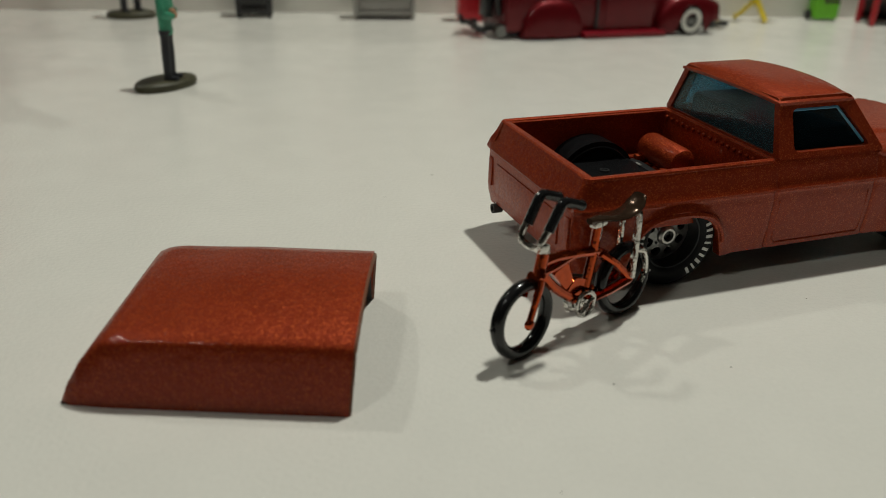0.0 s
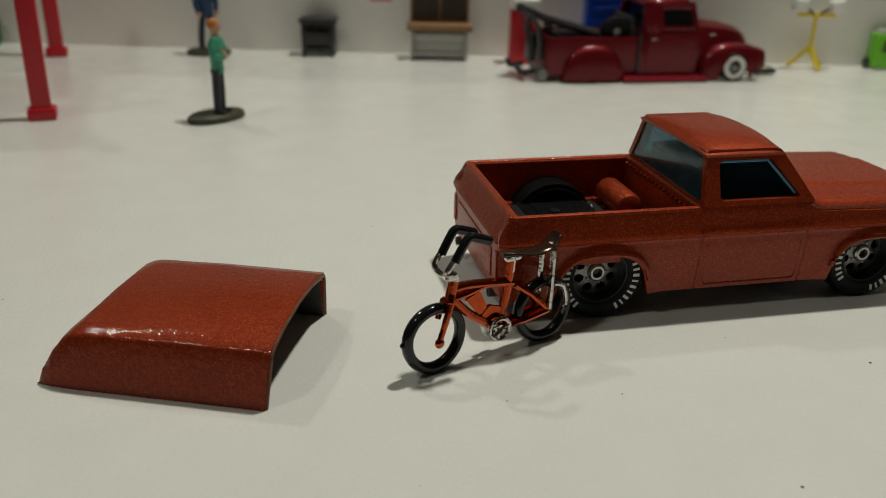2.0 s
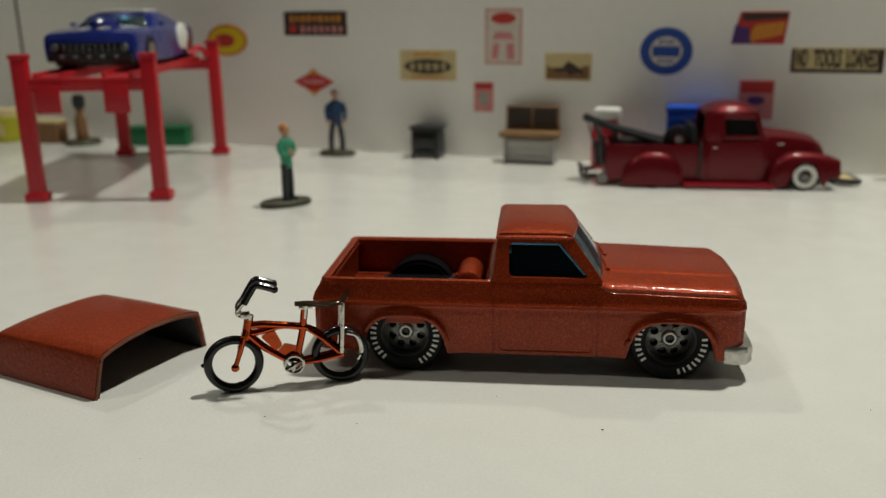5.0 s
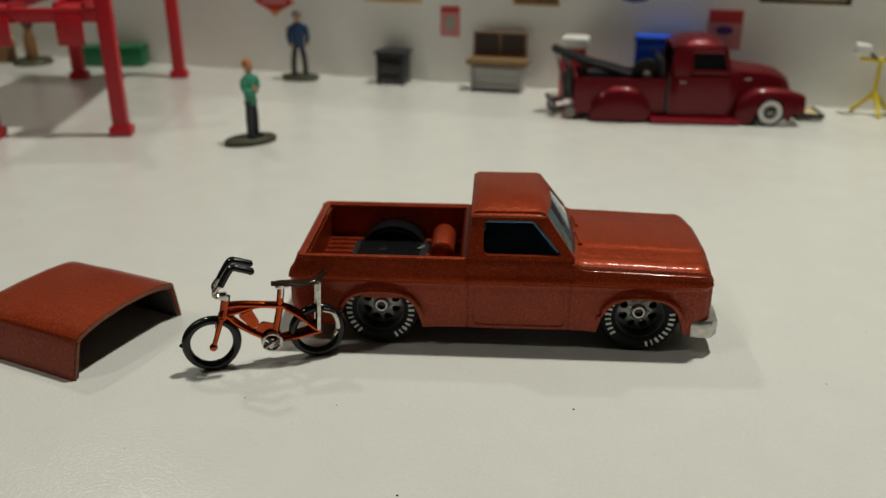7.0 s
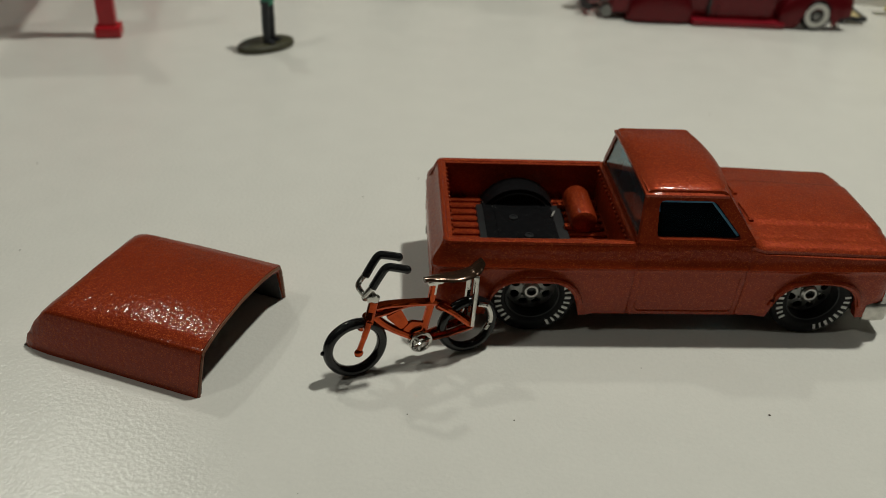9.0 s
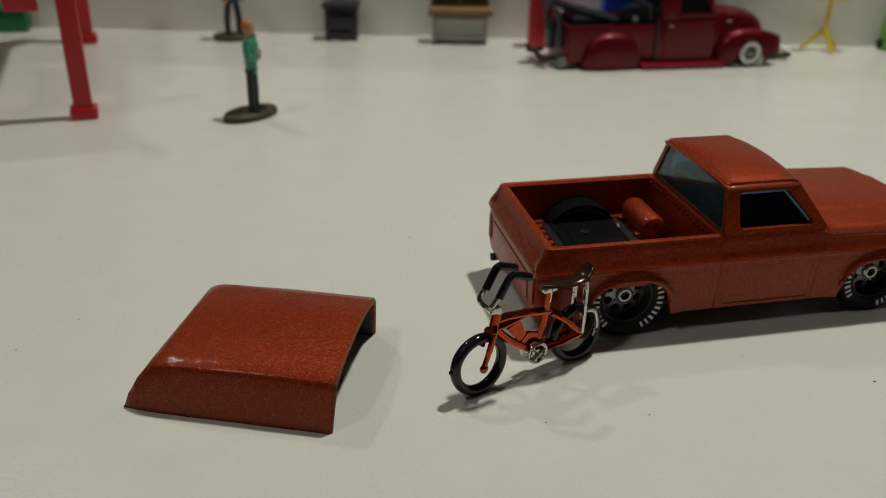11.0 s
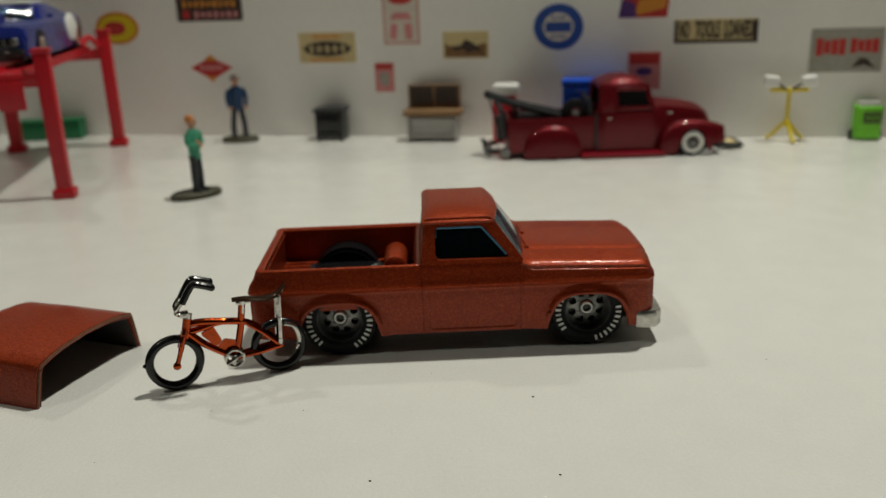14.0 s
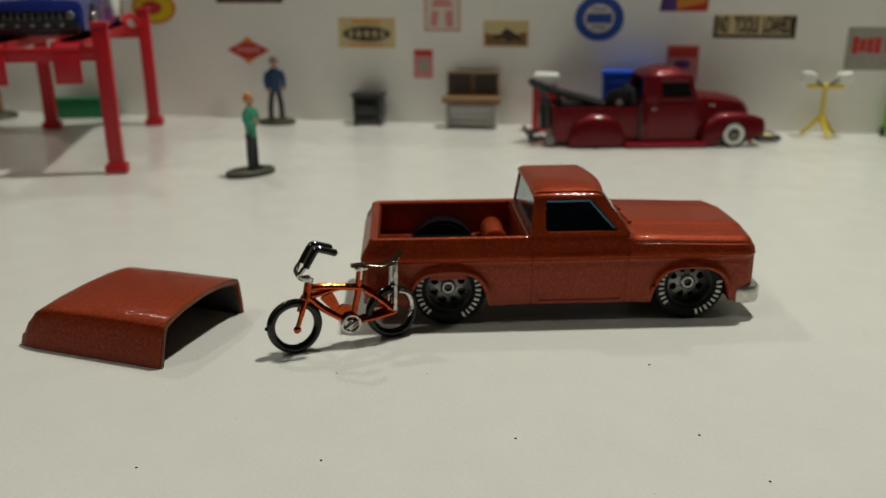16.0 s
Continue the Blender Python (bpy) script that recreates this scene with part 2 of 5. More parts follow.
def curve(pts, n=6):
    """A smooth line through points."""
    p = [Vector(q) for q in pts]
    p = [p[0] * 2 - p[1]] + p + [p[-1] * 2 - p[-2]]
    out = []
    for i in range(1, len(p) - 2):
        for k in range(n):
            t = k / n
            a, b, c, d = p[i - 1], p[i], p[i + 1], p[i + 2]
            out.append(0.5 * ((2 * b) + (c - a) * t + (2 * a - 5 * b + 4 * c - d) * t * t + (3 * b - a - 3 * c + d) * t ** 3))
    return out + [p[-2]]


def lathe_y(bm, prof, seg=40, c=(0, 0, 0), mi=0, caps=False):
    """Turns a profile of (radius, y) round the y axis through c."""
    rings = [[(c[0] + r * math.cos(2 * math.pi * k / seg), c[1] + y, c[2] + r * math.sin(2 * math.pi * k / seg)) for k in range(seg)] for r, y in prof]
    return loft(bm, rings, caps=caps, mi=mi)


def lathe_z(bm, prof, seg=28, c=(0, 0, 0), mi=0, caps=True, sx=1.0, sy=1.0):
    rings = [[(c[0] + sx * r * math.cos(2 * math.pi * k / seg), c[1] + sy * r * math.sin(2 * math.pi * k / seg), c[2] + z) for k in range(seg)] for r, z in prof]
    return loft(bm, rings, caps=caps, mi=mi)


def slab(bm, outer, inner, mi=0):
    """Two grids of points, stitched round the rim into one closed sheet with thickness."""
    n, m = len(outer), len(outer[0])
    A = [[bm.verts.new(p) for p in row] for row in outer]
    B = [[bm.verts.new(p) for p in row] for row in inner]
    for i in range(n - 1):
        for j in range(m - 1):
            bm.faces.new((A[i][j], A[i + 1][j], A[i + 1][j + 1], A[i][j + 1])).material_index = mi
            bm.faces.new((B[i][j], B[i][j + 1], B[i + 1][j + 1], B[i + 1][j])).material_index = mi
    rim = [(i, 0) for i in range(n)] + [(n - 1, j) for j in range(1, m)] + [(i, m - 1) for i in range(n - 2, -1, -1)] + [(0, j) for j in range(m - 2, 0, -1)]
    for k in range(len(rim)):
        (i, j), (p, q) = rim[k], rim[(k + 1) % len(rim)]
        bm.faces.new((A[i][j], B[i][j], B[p][q], A[p][q])).material_index = mi
    return bm


def rounded(corners, r, n=4):
    """The outline of a polygon with rounded corners, n + 1 points a corner."""
    out, k = [], len(corners)
    for i in range(k):
        p, a, b = Vector(corners[i]), Vector(corners[i - 1]), Vector(corners[(i + 1) % k])
        u, v = (a - p).normalized() * r, (b - p).normalized() * r
        for s in range(n + 1):
            t = s / n
            out.append((p + u) * (1 - t) ** 2 + p * 2 * t * (1 - t) + (p + v) * t * t)
    return out


def holed(bm, outer, hole, place, depth, mi=0):
    """A plate with one hole: two outlines of as many points, laid into space by place(a, b, depth)."""
    o0, h0 = ring(bm, [place(*p, 0) for p in outer]), ring(bm, [place(*p, 0) for p in hole])
    o1, h1 = ring(bm, [place(*p, depth) for p in outer]), ring(bm, [place(*p, depth) for p in hole])
    for a, b in ((o0, h0), (h0, h1), (h1, o1), (o1, o0)):
        skin(bm, a, b, mi=mi)
    return bm


def plate(bm, outline, place, depth, mi=0):
    """A solid plate with the given outline."""
    a, b = ring(bm, [place(*p, 0) for p in outline]), ring(bm, [place(*p, depth) for p in outline])
    skin(bm, a, b, mi=mi)
    bm.faces.new(a).material_index = mi
    bm.faces.new(b[::-1]).material_index = mi
    return bm


def ball(bm, c, r, sz=(1, 1, 1), seg=14, mi=0):
    res = bmesh.ops.create_uvsphere(bm, u_segments=seg, v_segments=seg // 2 + 2, radius=r)
    bmesh.ops.scale(bm, vec=sz, verts=res["verts"])
    bmesh.ops.translate(bm, vec=c, verts=res["verts"])
    for f in {f for v in res["verts"] for f in v.link_faces}:
        f.material_index = mi
    return bm


def ss(a, b, x):
    t = min(1.0, max(0.0, (x - a) / (b - a)))
    return t * t * (3 - 2 * t)


# ---- the room and the table ----
WALL_Y = 0.3115


def plain_box(name, x0, x1, y0, y1, z0, z1, material, label, bevel=0.0):
    bm = box(bmesh.new(), ((x0 + x1) * 500, (y0 + y1) * 500, (z0 + z1) * 500), ((x1 - x0) * 1000, (y1 - y0) * 1000, (z1 - z0) * 1000), bevel)
    return tagged(part(name, bm, material), label, "", "", "structure")


plain_box("table_top", -0.75, 0.85, -0.30, 0.46, -0.03, 0.0, TABLE, "glossy white laminate table top with dust specks", 2.0)
plain_box("wall_backboard", -0.60, 0.70, WALL_Y, WALL_Y + 0.006, 0.0, 0.10, BOARD, "off-white painted backboard standing on the table")
plain_box("floor", -2.0, 2.0, -2.0, 2.2, -0.80, -0.76, ROOM, "dim brown room floor")
plain_box("ceiling", -2.0, 2.0, -2.0, 2.2, CEILING, CEILING + 0.05, CEIL, "plain white painted ceiling")
plain_box("wall_north", -2.0, 2.0, 2.2, 2.25, -0.80, CEILING, ROOM, "plain dim brown painted room wall")
plain_box("wall_south", -2.0, 2.0, -2.05, -2.0, -0.80, CEILING, ROOM, "plain dim brown painted room wall")
plain_box("wall_west", -2.05, -2.0, -2.0, 2.2, -0.80, CEILING, ROOM, "plain dim brown painted room wall")
plain_box("wall_east", 2.0, 2.05, -2.0, 2.2, -0.80, CEILING, ROOM, "plain dim brown painted room wall")
for lx, ly, lz, watts, radius in LAMPS[1:]:
    lamp = thing("ceiling_downlight", lx, ly, CEILING, 0, "round recessed ceiling downlight with a white trim", "ceiling light", "ceiling downlights")
    R = radius * 1000
    bm = bmesh.new()
    rings = [[(r * math.cos(k * math.pi / 16), r * math.sin(k * math.pi / 16), z) for k in range(32)] for r, z in ((R + 2, 0), (R + 14, 0), (R + 12, -6), (R + 3, -10), (R + 2, 0))]
    part("trim_ring", loft(bm, rings, caps=False), WHITE, lamp)
lx, ly, lz = LAMPS[0][:3]
lamp = thing("pendant_lamp", lx, ly, lz, 0, "small white pendant lamp hanging over the table", "pendant lamp")
bm = bmesh.new()
rings = [[(r * math.cos(k * math.pi / 16), r * math.sin(k * math.pi / 16), z) for k in range(32)] for r, z in ((27, -14), (29, -14), (28, 0), (16, 26), (6, 40), (5, 38), (14, 24), (25, 0), (27, -14))]
part("shade", loft(bm, rings, caps=False), WHITE, lamp)
part("cord", tube(bmesh.new(), [(0, 0, 38), (0, 0, (CEILING - lz) * 1000)], 2.0, 8), WHITE, lamp)

# ---- the orange pickup ----
truck = thing("toy_pickup_truck", 0.0520 - 0.2198 * 0.011, 0.1030 + 0.9755 * 0.011, 0, 12.7, "die-cast toy pickup truck in burnt orange metallic paint, cap removed", "toy truck")
truck.scale.y = 1.04
HALF_X = [-15.2, -14.6, -13.6, -12, -10, -8.6] + [-7.6 + 15.2 * i / 22 for i in range(23)] + [8.6, 10, 12, 14, 15.0, 15.35, 15.6, 15.85, 16.2, 19, 23, 27, 31, 33.0, 33.35, 33.6, 33.85, 34.2, 36, 37.4] + [38.4 + 15.2 * i / 22 for i in range(23)] + [54.6, 55.8, 56.8, 57.6, 58.2]
HUBS = (0.0, 46.0)


def arch(x, lift=0.0):
    z = 3.9
    for h in HUBS:
        d = abs(x - h) / (7.2 + lift)
        if d < 1:
            z = max(z, 3.9 + (6.55 + lift) * (1 - d ** 3.2) ** (1 / 2.2))
    return z


def side_top(x):
    return 17.0 if x < 14.5 else 17.0 + 0.4 * ss(14.5, 16.5, x) - 1.75 * ss(33, 35, x) - 0.6 * ss(35, 57, x) - 1.1 * ss(56.4, 58.4, x)


def side_y(x, z):
    y = 13.6 + 0.3 * ss(3.5, 9.0, z)
    y += 0.42 * math.exp(-((z - 13.15) / 0.35) ** 2)
    y -= 0.75 * ss(13.3, 17.4, z)
    y -= 0.10 * math.exp(-((z - 12.2) / 0.3) ** 2)
    for s in (15.6, 33.6):
        y -= 0.2 * math.exp(-((x - s) / 0.2) ** 2) * (1 if z < 14 else 0.3)
    for h in HUBS:
        r = math.hypot((x - h) / 8.2, (z - 3.6) / 8.0)
        if z < 12.4:
            y += 0.55 * math.exp(-((r - 0.98) / 0.10) ** 2)
    y -= 1.4 * ss(56.2, 58.6, x) ** 1.5 + 0.9 * ss(-14.0, -15.6, x)
    return y


def tail_x(x, z):
    """The rear corner follows the tailgate's outline."""
    return (0.5 - 1.5 * ss(16.8, 13.6, z) + 0.35 * ss(13.0, 12.4, z) + 0.6 * ss(6.5, 3.5, z)) * ss(-11.0, -15.2, x)


for s in (-1, 1):
    outer, inner = [], []
    for x in HALF_X:
        zb, zt = arch(x), side_top(x)
        zs = [zb + (11.6 - zb) * k / 8 for k in range(9)] + [12.1, 12.5, 12.8, 13.0, 13.15] + [13.15 + (zt - 13.15) * k for k in (0.12, 0.35, 0.65, 0.93, 1.0)]
        outer.append([(x + tail_x(x, z), s * (side_y(x, z) - (0.25 if z == zs[-1] else 0)), z) for z in zs])
        inner.append([(x + tail_x(x, z) * 0.8, s * (side_y(x, 8) - 1.5), z) for z in zs])
    part("side_panel", slab(bmesh.new(), outer, inner), ORANGE, truck)
    # thin raised outline of the door
    bm = bmesh.new()
    tube(bm, [(x, s * side_y(x, z) , z) for x, z in [(16.6, 11.2), (16.6, 5.2), (17.2, 4.6), (32.2, 4.6), (32.6, 5.2), (32.6, 11.2)]], 0.14, 6)
    part("door_edge", bm, ORANGE, truck)
    # rolled lip round each wheel opening
    for h in HUBS:
        bm = bmesh.new()
        path = [(h + 7.5 * math.sin(math.pi / 2 * k / 12)) for k in range(-12, 13)]
        path = [(x, max(4.4, arch(x, 0.55))) for x in path]
        tube(bm, [(x, s * (side_y(x, z) - 0.12), z) for x, z in path], 0.48, 8)
        part("arch_lip", bm, ORANGE, truck)

# tailgate: a sloping upper band over an upright panel with a raised field
bm = bmesh.new()
prof = [(-14.3, 17.0), (-14.6, 17.0), (-15.3, 15.0), (-16.2, 13.6), (-16.4, 13.0), (-16.1, 12.6), (-16.0, 6.0), (-15.7, 4.6), (-15.2, 4.2)]
ys = [-12.9, -12.5, -12, -8, -4, 0, 4, 8, 12, 12.5, 12.9]
slab(bm, [[(x + (0.35 if abs(y) > 12.7 else 0.08 if abs(y) > 12.2 else 0), y * (1 - 0.012 * (17 - z) / 13), z) for x, z in prof] for y in ys], [[(-13.2, y * 0.98, z) for x, z in prof] for y in ys])
part("tailgate", bm, ORANGE, truck)
bm = bmesh.new()
box(bm, (-16.0, 0, 9.0), (0.5, 19.5, 4.6), 0.2)
part("tailgate_field", bm, ORANGE, truck)
for s in (-1, 1):
    part("tail_lamp", box(bmesh.new(), (-15.9, s * 11.9, 9.4), (0.7, 1.3, 4.6), 0.25), ORANGE, truck)

# load bed: ribbed floor, inner walls and rows of rivets
FLOOR = 10.0
bm = bmesh.new()
box(bm, (0.6, 0, FLOOR - 0.8), (28.6, 24.4, 1.2))
part("bed_floor", bm, ORANGE, truck)
for k in range(11):
    yk = -10.6 + k * 2.12
    for x0, x1 in ((-13.4, -6.4), (5.6, 14.3)):
        part("floor_rib", box(bmesh.new(), ((x0 + x1) / 2, yk, FLOOR), (x1 - x0, 1.1, 0.7), 0.2, 1), ORANGE, truck)
for s in (-1, 1):
    part("bed_wall", box(bmesh.new(), (0.5, s * 12.2, 13.2), (28.4, 0.9, 7.4), 0.15), ORANGE, truck)
part("bed_wall", box(bmesh.new(), (15.0, 0, 13.6), (1.0, 25.0, 6.9), 0.2), ORANGE, truck, "bulkhead of the load bed")
part("bed_wall", box(bmesh.new(), (-13.6, 0, 13.2), (0.8, 25.0, 7.4), 0.15), ORANGE, truck)
bm = bmesh.new()
loop = rounded([(-14.2, -12.75), (15.1, -12.75), (15.1, 12.75), (-14.2, 12.75)], 0.7, 4)
tube(bm, [(p.x, p.y, 16.75) for p in loop] + [(loop[0].x, loop[0].y, 16.75)], 0.48, 10)
part("bed_rail", bm, ORANGE, truck)
rivet = None
for k in range(17):
    for x in (14.35, -13.05):
        yk = -11 + k * 1.375
        if rivet is None:
            bm = bmesh.new()
            ball(bm, (0, 0, 0), 0.32, (1, 1, 1), 8)
            rivet = part("rivet", bm, ORANGE, truck)
            ob = rivet
        else:
            ob = new("rivet", rivet.data)
            ob.parent = truck
        ob.location = (x * MM, yk * MM, 16.1 * MM)
# black axle tunnel with the arched wheel covers
bm = bmesh.new()
box(bm, (-0.4, 0, FLOOR + 0.2), (12.2, 17.0, 1.6), 0.35)
box(bm, (-0.4, 0, FLOOR + 0.9), (8.4, 15.5, 0.6), 0.2)
part("axle_cover", bm, BEDBLACK, truck, "black plastic axle cover")
for s in (-1, 1):
    bm = bmesh.new()
    prof = [(7.15 * math.cos(a), 7.0 + 7.15 * math.sin(a)) for a in (radians(21 + 138 * k / 16) for k in range(17))]
    loft(bm, [[(x, s * y, z) for x, z in prof] for y in (7.6, 8.0, 11.8)])
    part("wheel_arch_cover", bm, BEDBLACK, truck)
    bm = bmesh.new()
    tube(bm, [(6.3 * math.cos(a), s * 7.55, 7.0 + 6.3 * math.sin(a)) for a in (radians(32 + 116 * k / 14) for k in range(15))], 0.2, 6)
    part("cover_rim", bm, GLOSSBLACK, truck)
for x, y in ((-1.5, 3.0), (0.5, -2.5)):
    bm = bmesh.new()
    lathe_z(bm, [(0.75, 0), (0.75, 0.2), (0.5, 0.2), (0.5, 0.05)], 16, (x, y, FLOOR + 1.2))
    part("plastic_mark", bm, BLACK, truck)
part("tunnel_strut", tube(bmesh.new(), [(5.2, 3.5, FLOOR + 1.3), (6.4, 6.6, FLOOR + 0.5)], 0.16, 6), GREY, truck)
# fuel tank lying across the bed on two straps
bm = bmesh.new()
lathe_y(bm, [(0.2, -5.0), (1.4, -4.9), (2.1, -4.5), (2.35, -3.8), (2.35, 3.8), (2.1, 4.5), (1.4, 4.9), (0.2, 5.0)], 28, (10.2, 4.6, FLOOR + 2.2), caps=True)
tank = part("fuel_tank", bm, ORANGE, truck, "orange painted cylindrical tank in the bed")
for y in (0.9, 7.8):
    part("tank_strap", box(bmesh.new(), (10.2, y, FLOOR + 0.8), (6.4, 1.2, 1.2), 0.3), ORANGE, tank)

# cab: side frames, front and rear frames, roof, panes
SIDE_O = [(15.4, 17.0), (34.4, 17.0), (28.6, 25.0), (16.3, 25.0)]
SIDE_H = [(18.2, 17.8), (31.9, 17.8), (26.9, 23.5), (18.2, 23.5)]


def cab_y(z):
    return 13.25 - 2.5 * (z - 17.0) / 7.0


def pane(outline, place, parent, depth=0.35, material=GLASS):
    return part("window_pane", plate(bmesh.new(), outline, place, depth), material, parent, "blue-tinted clear plastic")


cab = part("cab_roof", slab(bmesh.new(), *[[[(15.9 + 13.0 * i / 14 + 1.3 * (i / 14) ** 3 * (1 - (j / 10 - 1) ** 2), -10.9 + 21.8 * j / 20, z0 + h * max(0.0, (1 - abs(i / 7 - 1) ** 3.2)) ** 0.45 * max(0.0, (1 - abs(j / 10 - 1) ** 3.0)) ** 0.45 + 0.25 * (1 - abs(j / 10 - 1) ** 2)) for j in range(21)] for i in range(15)] for z0, h in ((24.4, 1.25), (24.0, 0.5))]), ORANGE, truck)
for s in (-1, 1):
    def place(a, b, d, s=s):
        return (a, s * (cab_y(b) - d), b)
    fr = part("door_window_frame", holed(bmesh.new(), rounded(SIDE_O, 0.8), rounded(SIDE_H, 1.0), place, 1.1), ORANGE, truck)
    # side pane: the cab's inner shade is put into the darker tint
    pane(rounded([(17.9, 17.3), (32.3, 17.3), (27.1, 23.9), (17.9, 23.9)], 1.0), lambda a, b, d, s=s: (a, s * (cab_y(b) - 0.75 - d), b), truck, 0.35, GLASS_DARK)


for s in (-1, 1):
    bm = bmesh.new()
    tube(bm, [(a, s * (cab_y(b) - 0.75), b) for a, b in ((18.4, 21.5), (18.5, 23.1), (26.7, 23.1), (31.2, 18.2))], 0.22, 6)
    part("pane_edge", bm, PANE_EDGE, truck, "light blue edge of the window plastic")


def rear_place(a, b, d):
    return (15.4 + 0.75 * (b - 17.0) / 7.0 + d, a * (1 - 0.19 * (b - 17) / 7.0), b)


def front_place(a, b, d):
    return (34.2 - 5.2 * (b - 17.0) / 7.0 - d + 1.5 * (1 - (a / 13.0) ** 2), a * (1 - 0.19 * (b - 17) / 7.0), b)


def fine(pts, n=5):
    """An outline with each of its stretches cut into n."""
    return [(Vector(p) * (n - k) + Vector(q) * k) / n for p, q in zip(pts, pts[1:] + pts[:1]) for k in range(n)]


for place in (rear_place, front_place):
    part("window_frame", holed(bmesh.new(), fine(rounded([(-13.0, 17.0), (13.0, 17.0), (13.0, 24.9), (-13.0, 24.9)], 0.6)), fine(rounded([(-12.4, 17.4), (12.4, 17.4), (12.3, 24.2), (-12.3, 24.2)], 1.0)), place, 0.8), ORANGE, truck)
    grid = [[[place(-12.55 + 25.1 * i / 12, 17.3 + 7.1 * j / 4, d) for j in range(5)] for i in range(13)] for d in (0.25, 0.6)]
    part("window_pane", slab(bmesh.new(), *grid), GLASS, truck, "blue-tinted clear plastic")
# two seat backs, plus an added black block that keeps the cab dark
bm = bmesh.new()
for sy in (-5.2, 5.2):
    box(bm, (19.8, sy, 15.6), (3.4, 9.6, 8.4), 1.4, 3)
box(bm, (24.0, 0, 16.0), (11.0, 21.4, 8.6), 0.8)
part("seats_and_dark_fill", bm, BLACK, truck)
bm = bmesh.new()
box(bm, (30.0, 0, 16.6), (4.4, 21.6, 4.4), 1.0)
tube(bm, [(29.2 + 0.4 * math.cos(a), 5.5 + 2.0 * math.cos(a), 17.3 + 2.0 * math.sin(a)) for a in (2 * math.pi * k / 18 for k in range(19))], 0.25, 6)
part("dashboard", bm, BLACK, truck)

# hood with a raised middle, cowl and nose
def hood_z(x, y):
    z = 16.55 - 0.65 * ss(34, 57.5, x) + 0.35 * (1 - (abs(y) / 13.4) ** 10) + 0.50 * (1 - (abs(y) / 13.4) ** 2)
    z += 0.26 * (1 - ss(6.0, 7.2, abs(y))) - 0.07 * math.exp(-((abs(y) - 10.6) / 0.35) ** 2)
    z -= 1.0 * ss(56.2, 58.4, x) ** 2 + 0.35 * ss(12.2, 13.3, abs(y)) ** 2
    return z + 0.5 * ss(35.2, 34.0, x)


xs = [33.6, 34.0, 34.6, 35.4] + [36.5 + 1.5 * i for i in range(12)] + [54.4, 55.6, 56.6, 57.4, 58.0]
ys = [-13.25, -12.9, -12.5, -11.5, -11, -10.6, -10.2, -9, -7.4, -7.0, -6.7, -6.3, -5.9, -4, -2, 0]
ys = ys + [-y for y in ys[-2::-1]]
part("hood", slab(bmesh.new(), [[(x - 0.6 * (abs(y) / 13) ** 4 * ss(50, 57, x), y, hood_z(x, y)) for y in ys] for x in xs], [[(x, y, 14.4) for y in ys] for x in xs]), ORANGE, truck)
for y0, y1 in ((-6.5, -2.0), (1.5, 6.0)):
    bm = bmesh.new()
    tube(bm, [(35.4, y0, hood_z(35.4, y0) + 0.25), (35.0, y1, hood_z(35.0, y1) + 0.3)], 0.2, 6)
    box(bm, (35.5, y0, hood_z(35.5, y0) + 0.1), (0.8, 0.5, 0.5), 0.12)
    part("wiper", bm, ORANGE, truck)
bm = bmesh.new()
yy = [-13.2, -12.6, -10, 0, 10, 12.6, 13.2]
slab(bm, [[(58.7 - 0.9 * (abs(y) / 13.2) ** 6 - 0.5 * ss(13.0, 15.4, z), y, z) for z in (4.6, 8, 11, 13, 14.5)] for y in yy], [[(56.0, y, z) for z in (4.6, 8, 11, 13, 14.5)] for y in yy])
part("nose_panel", bm, ORANGE, truck)
# bumpers
bm = bmesh.new()
path = [(55.0, -13.6), (56.6, -13.9), (58.5, -13.7), (59.5, -12.5), (59.8, -9), (59.9, 0), (59.8, 9), (59.5, 12.5), (58.5, 13.7), (56.6, 13.9), (55.0, 13.6)]
rings = []
for i, (x, y) in enumerate(path):
    a, b = Vector(path[max(i - 1, 0)]), Vector(path[min(i + 1, len(path) - 1)])
    d = (b - a).normalized()
    nx, ny = d.y, -d.x
    rings.append([(x + nx * o, y + ny * o, z) for o, z in ((-1.7, 3.3), (0.15, 3.3), (0.35, 3.7), (0.25, 4.8), (0.35, 5.0), (0.3, 6.2), (0.0, 6.6), (-1.7, 6.6))])
part("front_bumper", loft(bm, rings), BUMPER, truck, "worn chrome front bumper")
for y in (-9.0, 10.5):
    bm = bmesh.new()
    lathe = [(0.75, -0.6), (0.75, 0.9), (0.5, 0.9), (0.5, 0.2)]
    rings = [[(-15.2 - z, y + r * math.cos(k * math.pi / 8), 3.6 + r * math.sin(k * math.pi / 8)) for k in range(16)] for r, z in lathe]
    part("exhaust_tip", loft(bm, rings), INNER, truck)
# added black block, stops light leaking between bumper and nose
part("bumper_gap_filler", box(bmesh.new(), (56.2, 0, 5.0), (4.2, 25.4, 3.2), 0.4), BLACK, truck)
# chassis pan
bm = bmesh.new()
box(bm, (21, 0, 5.2), (68, 18.5, 3.4), 0.4)
part("chassis", bm, BLACK, truck)
for h in HUBS:
    part("axle", tube(bmesh.new(), [(h, -10.6, 7.0), (h, 10.6, 7.0)], 0.6, 10), STEEL, truck)
    part("fender_liner", box(bmesh.new(), (h, 0, 8.4), (15.4, 17.0, 4.6), 0.6), BLACK, truck)


